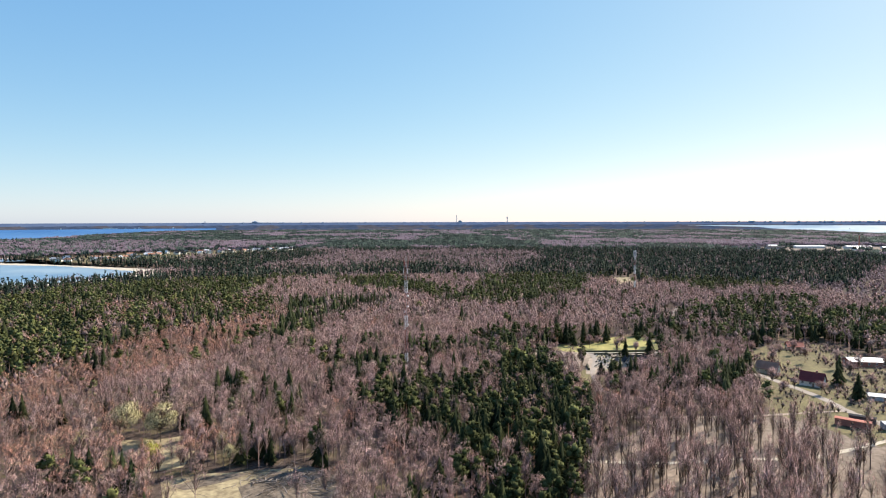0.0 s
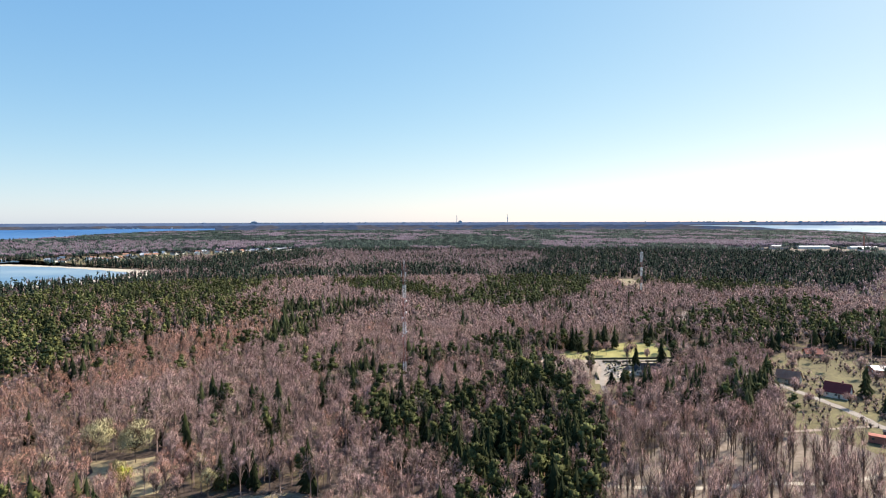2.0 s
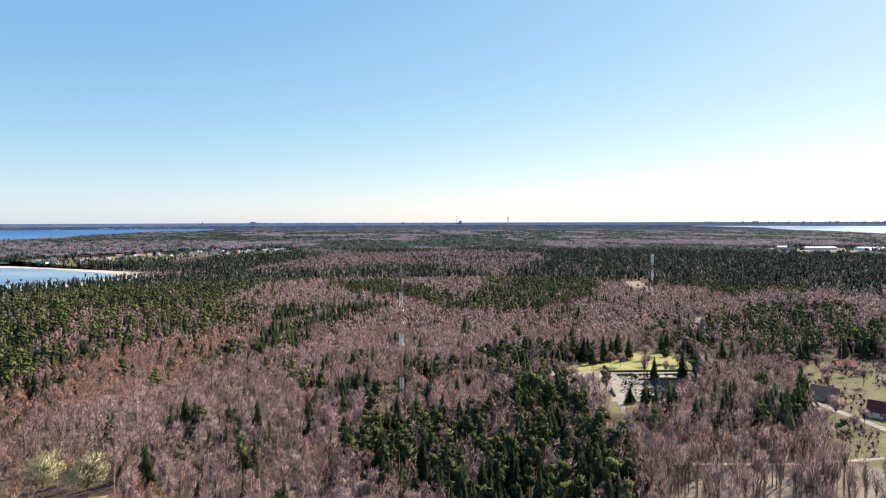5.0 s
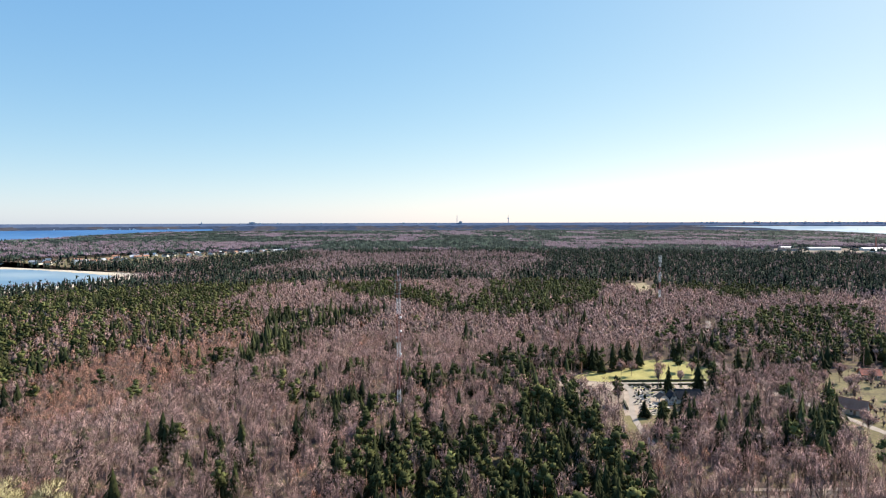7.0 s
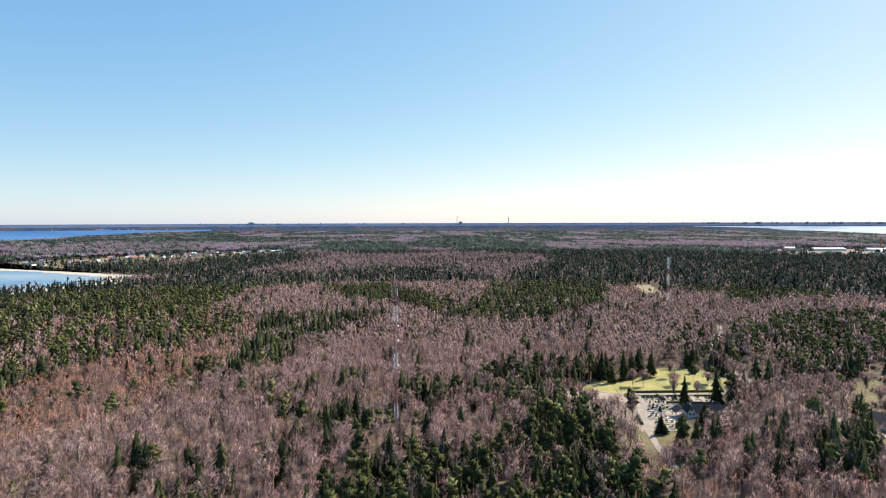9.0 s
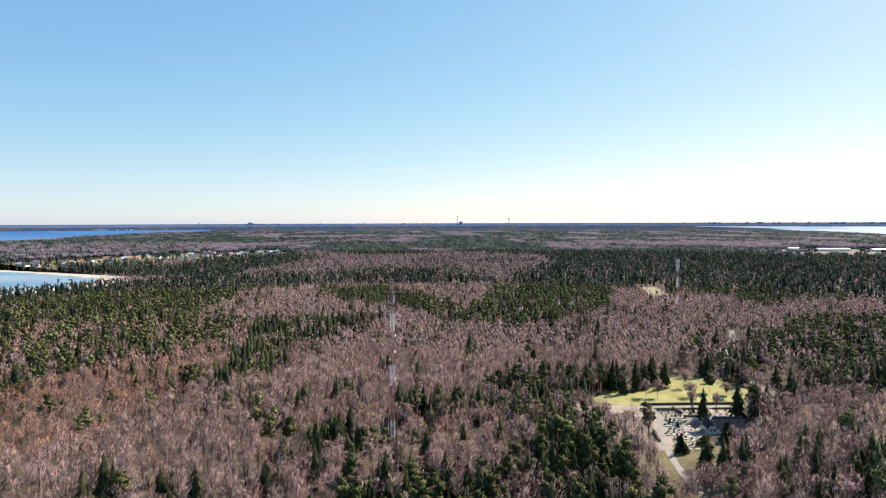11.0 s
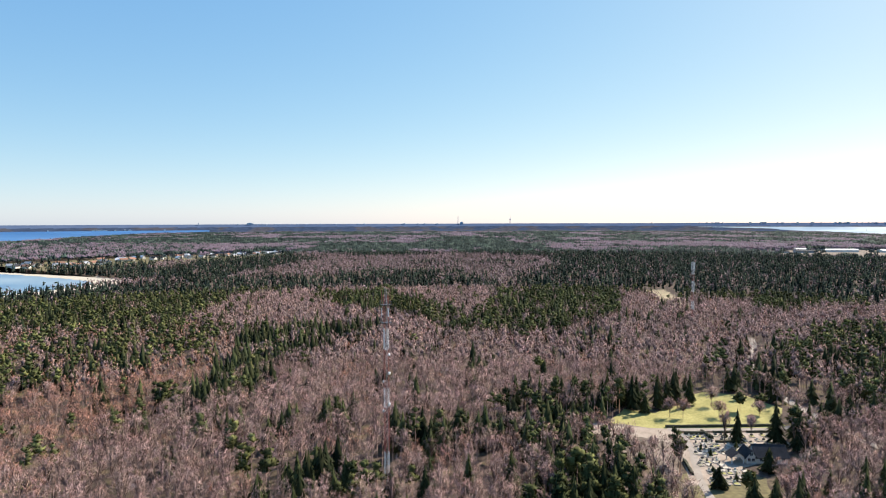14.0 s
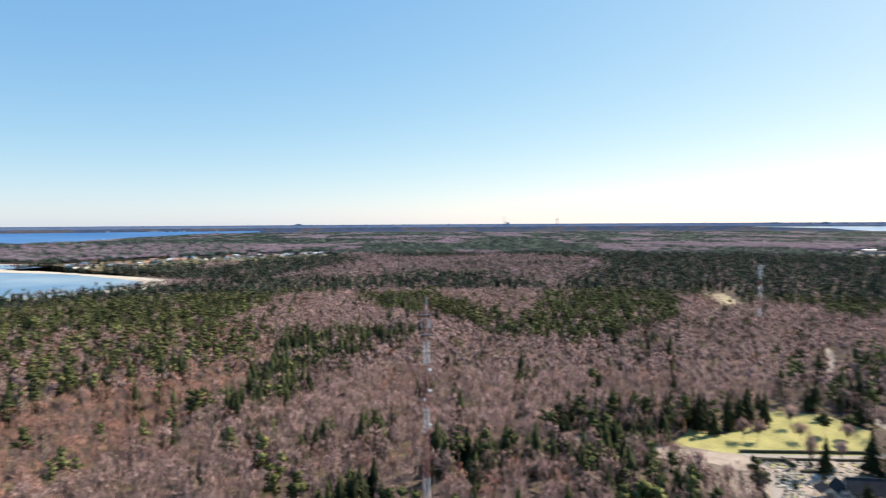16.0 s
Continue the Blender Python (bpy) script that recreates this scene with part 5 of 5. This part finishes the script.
def brush_pile(x, y, spread):
    """Felled branches and logs in a heap."""
    rng = np.random.default_rng(77)
    ob = thing("brush_pile", pose(x, y, 0), "heap of felled grey logs and branches on a meadow", "brush pile")
    for kind, count, rad, length in (("log", 64, 0.20, 5.5), ("branch", 290, 0.085, 4.2)):
        for i in range(count):
            a = rng.uniform(0, 3.14)
            px, py = rng.normal(size=2) * np.array(spread)
            z = max(0.1, 1.1 - abs(px) / spread[0] * 0.45) * rng.uniform(0.15, 1.0)
            L = length * rng.uniform(0.5, 1.2)
            d = np.array((math.cos(a) * L / 2, math.sin(a) * L / 2, rng.uniform(-0.5, 0.5)))
            c = np.array((px, py, z + 0.25))
            part(kind, soup(kind, *prism(c - d, c + d, rad, rad * 0.6, 5), M_LOG), ob)


brush_pile(-45, 200, (9.0, 5.0))

# ---- village, sheds and far buildings ----
rng_v = np.random.default_rng(21)
M_ROOFS = (M_GREYROOF, M_GREYROOF, M_BROWNROOF, M_PALEROOF, M_GREYCLAD, M_BROWNROOF)


def small_house(x, y, L, W, wall, roof, turn, label, group):
    ob = thing("village_house", pose(x, y, 0, 0, 0, turn), label, "house", group)
    part("wall", bm_mesh("wall", gable_walls(L, W, 4.2, 7.6), wall), ob)
    part("roof", bm_mesh("roof", roof_slabs(L, W, 4.2, 7.6, 0.6, 0.25), roof), ob)


for i in range(110):
    if i < 78:
        f = rng_v.random()
        x, y = -760 + 330 * f + rng_v.uniform(-30, 30), 1560 + 330 * f + rng_v.uniform(-70, 70)
    else:
        x, y = rng_v.uniform(-860, -690), rng_v.uniform(1330, 1450)
    roof = M_ROOFS[int(rng_v.integers(6))]
    small_house(x, y, rng_v.uniform(11, 17), rng_v.uniform(8, 10), M_WHITE if rng_v.random() < 0.6 else M_CREAM, roof, rng_v.uniform(0, 180),
                "distant village house with a pitched roof among trees", "houses of the village by the bay")


def shed(x, y, L, W, H, wall, roof, turn, label):
    ob = thing("warehouse", pose(x, y, 0, 0, 0, turn), label, "warehouse", "sheds beyond the forest")
    part("wall", bm_mesh("wall", gable_walls(L, W, H, H + 2.5, 0.5), wall), ob)
    part("roof", bm_mesh("roof", roof_slabs(L, W, H, H + 2.5, 0.8, 0.5), roof), ob)


for x, y, L, W, H, roof in ((1130, 1830, 110, 34, 14, M_PALEROOF), (1260, 1800, 90, 30, 13, M_PALEROOF), (1010, 1800, 60, 24, 11, M_GREYROOF), (930, 1790, 70, 22, 10, M_GREYROOF),
                            (1060, 1900, 40, 20, 13, M_PALEROOF), (1200, 1700, 50, 20, 11, M_PALEROOF), (1330, 1760, 60, 24, 12, M_PALEROOF), (1300, 1660, 30, 16, 9, M_REDROOF), (1230, 1600, 22, 14, 9, M_GREYROOF), (1290, 1570, 24, 14, 9, M_PALEROOF)):
    shed(x, y, L * 0.8, W * 0.8, H * 0.42, M_FARWHITE if roof is M_PALEROOF else M_GREYCLAD, roof, rng_v.uniform(-12, 4), "long pale warehouse beyond the forest")


def stack(name, x, y, z, h, ra, rb, mat, label):
    ob = thing(name, pose(x, y, z), label, "chimney")
    part("shaft", soup("shaft", *prism((0, 0, -6), (0, 0, h), ra, rb, 10), mat), ob)
    part("rim", soup("rim", *prism((0, 0, h), (0, 0, h + h * 0.03), rb * 1.25, rb * 1.25, 10), mat), ob)


stack("brick_chimney", 1285, 1830, 0, 36, 2.6, 1.8, M_RUST, "brick chimney beside far warehouses")
AT = 4655.0


def bearing(px, at=AT):
    """A place far off, set by its picture column: px is how far to the side it lies per metre ahead."""
    d = math.hypot(px, 1.0)
    return at * px / d, 80 + at / d


x, y = bearing((900 - 770) / 1079)
tv = thing("television_tower", pose(x, y, 64), "very distant slim television tower on the horizon", "tower")
part("shaft", soup("shaft", *prism((0, 0, -4), (0, 0, 40), 3.6, 2.2, 10), M_FARBLOCK), tv)
part("pod", soup("pod", *joined([prism((0, 0, 38), (0, 0, 42), 2.5, 6.5, 12), prism((0, 0, 42), (0, 0, 47), 6.5, 6.0, 12), prism((0, 0, 47), (0, 0, 49), 6.0, 1.6, 12)]), M_FARBLOCK), tv)
part("aerial", soup("aerial", *prism((0, 0, 48), (0, 0, 74), 1.4, 0.7, 8), M_FARBLOCK), tv)
x, y = bearing((809 - 770) / 1079)
stack("power_chimney", x, y, 62, 66, 2.4, 1.9, M_FARBLOCK, "very distant tall chimney on the horizon")


def block(px, w, h, z, mat, label, steps=1):
    x, y = bearing(px, AT if z > 50 else 4520.0)
    ob = thing("tower_block", pose(x, y, z, 0, 0, -math.degrees(math.atan(px))), label, "building", "buildings on the horizon")
    part("body", box_mesh("body", -w / 2, w / 2, -7, 7, -14, h, mat), ob)
    part("roof_house", box_mesh("roof_house", -w / 5, w / 5, -4, 4, h, h * 1.25, mat), ob)
    for k in range(steps):
        band = part("window_band", box_mesh("window_band", -w * 0.45, w * 0.45, -7.15, -7.0, h * (0.25 + 0.6 * k / max(1, steps)), h * (0.36 + 0.6 * k / max(1, steps)), M_DARK), ob)


block((815 - 770) / 1079, 26, 12, 74, M_FARBLOCK, "distant power station block on the horizon", 2)
block((447 - 770) / 1079, 40, 10, 74, M_FARBLOCK, "distant broad building on the horizon", 2)
block((358 - 770) / 1079, 5, 11, 74, M_FARBLOCK, "distant narrow building on the horizon", 1)
for i in range(46):
    px = (rng_v.choice([rng_v.uniform(1080, 1300), rng_v.uniform(1240, 1640), rng_v.uniform(1380, 1640)]) - 770) / 1079
    block(px, rng_v.uniform(6, 18), rng_v.uniform(1.8, 5.0), 75.2, M_FARBLOCK if rng_v.random() < 0.75 else M_FARWHITE, "distant city block on the horizon", 2)
for i in range(20):
    px = (rng_v.uniform(420, 780) - 770) / 1079
    block(px, rng_v.uniform(6, 16), rng_v.uniform(1.5, 3.5), 75, M_FARWHITE if rng_v.random() < 0.4 else M_FARBLOCK, "distant low building on the horizon", 1)
for px, w in ((188, 105), (232, 14), (240, 22), (100, 12), (215, 12), (300, 14)):
    block((px - 770) / 1079, w * 0.8, 5.0, 38, M_FARWHITE, "distant white harbour hall across the water", 1)

# ---- the park: tall slim trees with bare stems ----
made = []
for i in range(6):
    rng = np.random.default_rng(700 + i)
    w, c = bare_tree(rng, 18.5, rng.uniform(2.2, 3.2), 170, 0.075, 1.9, 5, 12, 0.30, None, 10, 0.9)
    made.append((soup("trunk", *w, M_BARK), soup("crown", *c, M_TWIG)))
rng = np.random.default_rng(71)
count, rest = 0, []
while count < 350:
    px, py = rng.uniform(42, 182), rng.uniform(141, 262)
    if inside(PARK, np.array([px]), np.array([py]))[0] and abs(py - 213) > 2.2 and abs(py - 262) > 2.0:
        # the stand is thinned along the camera's sight lines to the huts and houses
        if px / py > 0.55 and py > 232 or px / py > 0.66 and py > 205 and rng.random() < 0.8 or px / py > 0.66 and rng.random() < 0.25:
            continue
        count += 1
        if py < 182 or py > 240:
            rest.append((px, py, 0.0))
            continue
        ob = thing("bare_tree", pose(px, py, 0, 0, 0, rng.uniform(0, 360)), "tall slim leafless tree with a long bare stem in a park", "tree", "park trees")
        k = rng.uniform(0.75, 1.1)
        ob.scale = (k, k, k)
        part("trunk", made[count % 6][0], ob)
        part("crown", made[count % 6][1], ob)
slim = []
for i in range(4):
    w, c = bare_tree(np.random.default_rng(760 + i), 18.5, 2.6, 150, 0.08, 1.9, 4, 8, 0.30, None, 9, 0.9)
    slim.append(((w[0] / (18.5, 18.5, 18.5, 1, 1, 1), w[1]), (c[0] / (18.5, 18.5, 18.5, 1, 1, 1), c[1])))
n = len(rest)
V, T, C = planted(slim, np.array(rest), rng.uniform(14, 20, n), rng.uniform(0, 6.28, n), tints("grey", n), np.tile(np.array((0.10, 0.074, 0.058)), (n, 1)))
tagged(new("park_wood", soup("park_wood", V, T, M_TREES, C)), "tall slim leafless trees at the rim of a park", "trees", kind="stuff")

# ---- scrub in the yards and along the lane ----
rng = np.random.default_rng(15)
bx, by = rng.uniform(150, 320, 1900), rng.uniform(215, 420, 1900)
ok = (inside(OPEN["yards"], bx, by) | inside(OPEN["hut_yard"], bx, by))
for hx, hy, hr in ((196, 311, 9), (201, 319, 6), (187, 338, 9), (238, 398, 8), (253, 353, 13), (292, 350, 14), (212, 284, 7), (173, 247, 8), (180, 252, 7), (187, 243, 6)):
    ok &= np.hypot(bx - hx, by - hy) > hr
ok &= np.abs(bx - np.interp(by, [190, 251, 288, 312, 340, 381, 435], [192, 187, 186, 183, 178, 168, 171])) > 3.4
ok &= np.array([noise.noise((a * 0.03, b * 0.03, 6.0)) for a, b in zip(bx, by)]) > -0.3
bx, by = bx[ok], by[ok]
tall = rng.uniform(2.5, 9.0, len(bx))
V, T, C = planted(models("grey", 2), np.stack([bx, by, -0.47 * tall], 1), tall, rng.uniform(0, 6.28, len(bx)), tints("grey", len(bx)), np.tile(np.array((0.11, 0.085, 0.07)), (len(bx), 1)))
tagged(new("scrub", soup("scrub", V, T, M_TREES, C)), "leafless scrub and garden bushes round the houses", "bushes", kind="stuff")

# ---- clipped evergreens among the graves ----
made = []
for i in range(3):
    rng = np.random.default_rng(810 + i)
    w, c = spruce_tree(rng, 2.6, 0.75, 30, 4, 5, 0.02)
    made.append((soup("stem", *w, M_BARK), soup("foliage", *c, M_SPRUCE)))
rng = np.random.default_rng(82)
count = 0
while count < 18:
    px, py = rng.uniform(88, 141), rng.uniform(338, 385)
    if inside(OPEN["burial_ground"], np.array([px]), np.array([py]))[0] and not (104 < px < 130 and 350 < py < 364):
        k = rng.uniform(0.5, 1.25)
        ob = thing("evergreen_shrub", pose(px, py, 0.1, 0, 0, rng.uniform(0, 360)), "small dark evergreen shrub between graves", "shrub", "evergreens among the graves")
        ob.scale = (k * 1.2, k * 1.2, k)
        part("stem", made[count % 3][0], ob)
        part("foliage", made[count % 3][1], ob)
        count += 1

# ---- slim trees on the meadow ----
for i, (px, py, h) in enumerate(((-88, 214, 11), (-84, 218, 12), (-80, 211, 10), (-76, 214, 12), (-92, 200, 10), (-96, 196, 11), (-79, 204, 9), (-104, 205, 9), (-71, 207, 10), (-52, 213, 12), (-47, 214, 13), (-99, 188, 10), (-107, 190, 11))):
    lone_tree("bare", px, py, h, 2.2, "slim leafless tree at the edge of a meadow", M_BUD if i % 5 == 3 else None, 500 + i)

# ---- a ship on the far bay ----
x, y = bearing((1530 - 770) / 1079, 4447.0)
ship = thing("ship", pose(x, y, 23.0, 0, 0, -30), "very distant low cargo ship on the bay", "ship")
bm = bmesh.new()
lo = [bm.verts.new(p) for p in ((-17, -3, 0), (14, -3, 0), (18, 0, 0), (14, 3, 0), (-17, 3, 0))]
hi = [bm.verts.new(p) for p in ((-18, -3.5, 4), (15, -3.5, 4), (21, 0, 5), (15, 3.5, 4), (-18, 3.5, 4))]
bm.faces.new(lo[::-1])
bm.faces.new(hi)
for i in range(5):
    bm.faces.new((lo[i], lo[(i + 1) % 5], hi[(i + 1) % 5], hi[i]))
part("hull", bm_mesh("hull", bm, M_GREYCLAD), ship)
part("bridge", box_mesh("bridge", -15, -9, -2.5, 2.5, 4, 9, M_FARWHITE), ship)
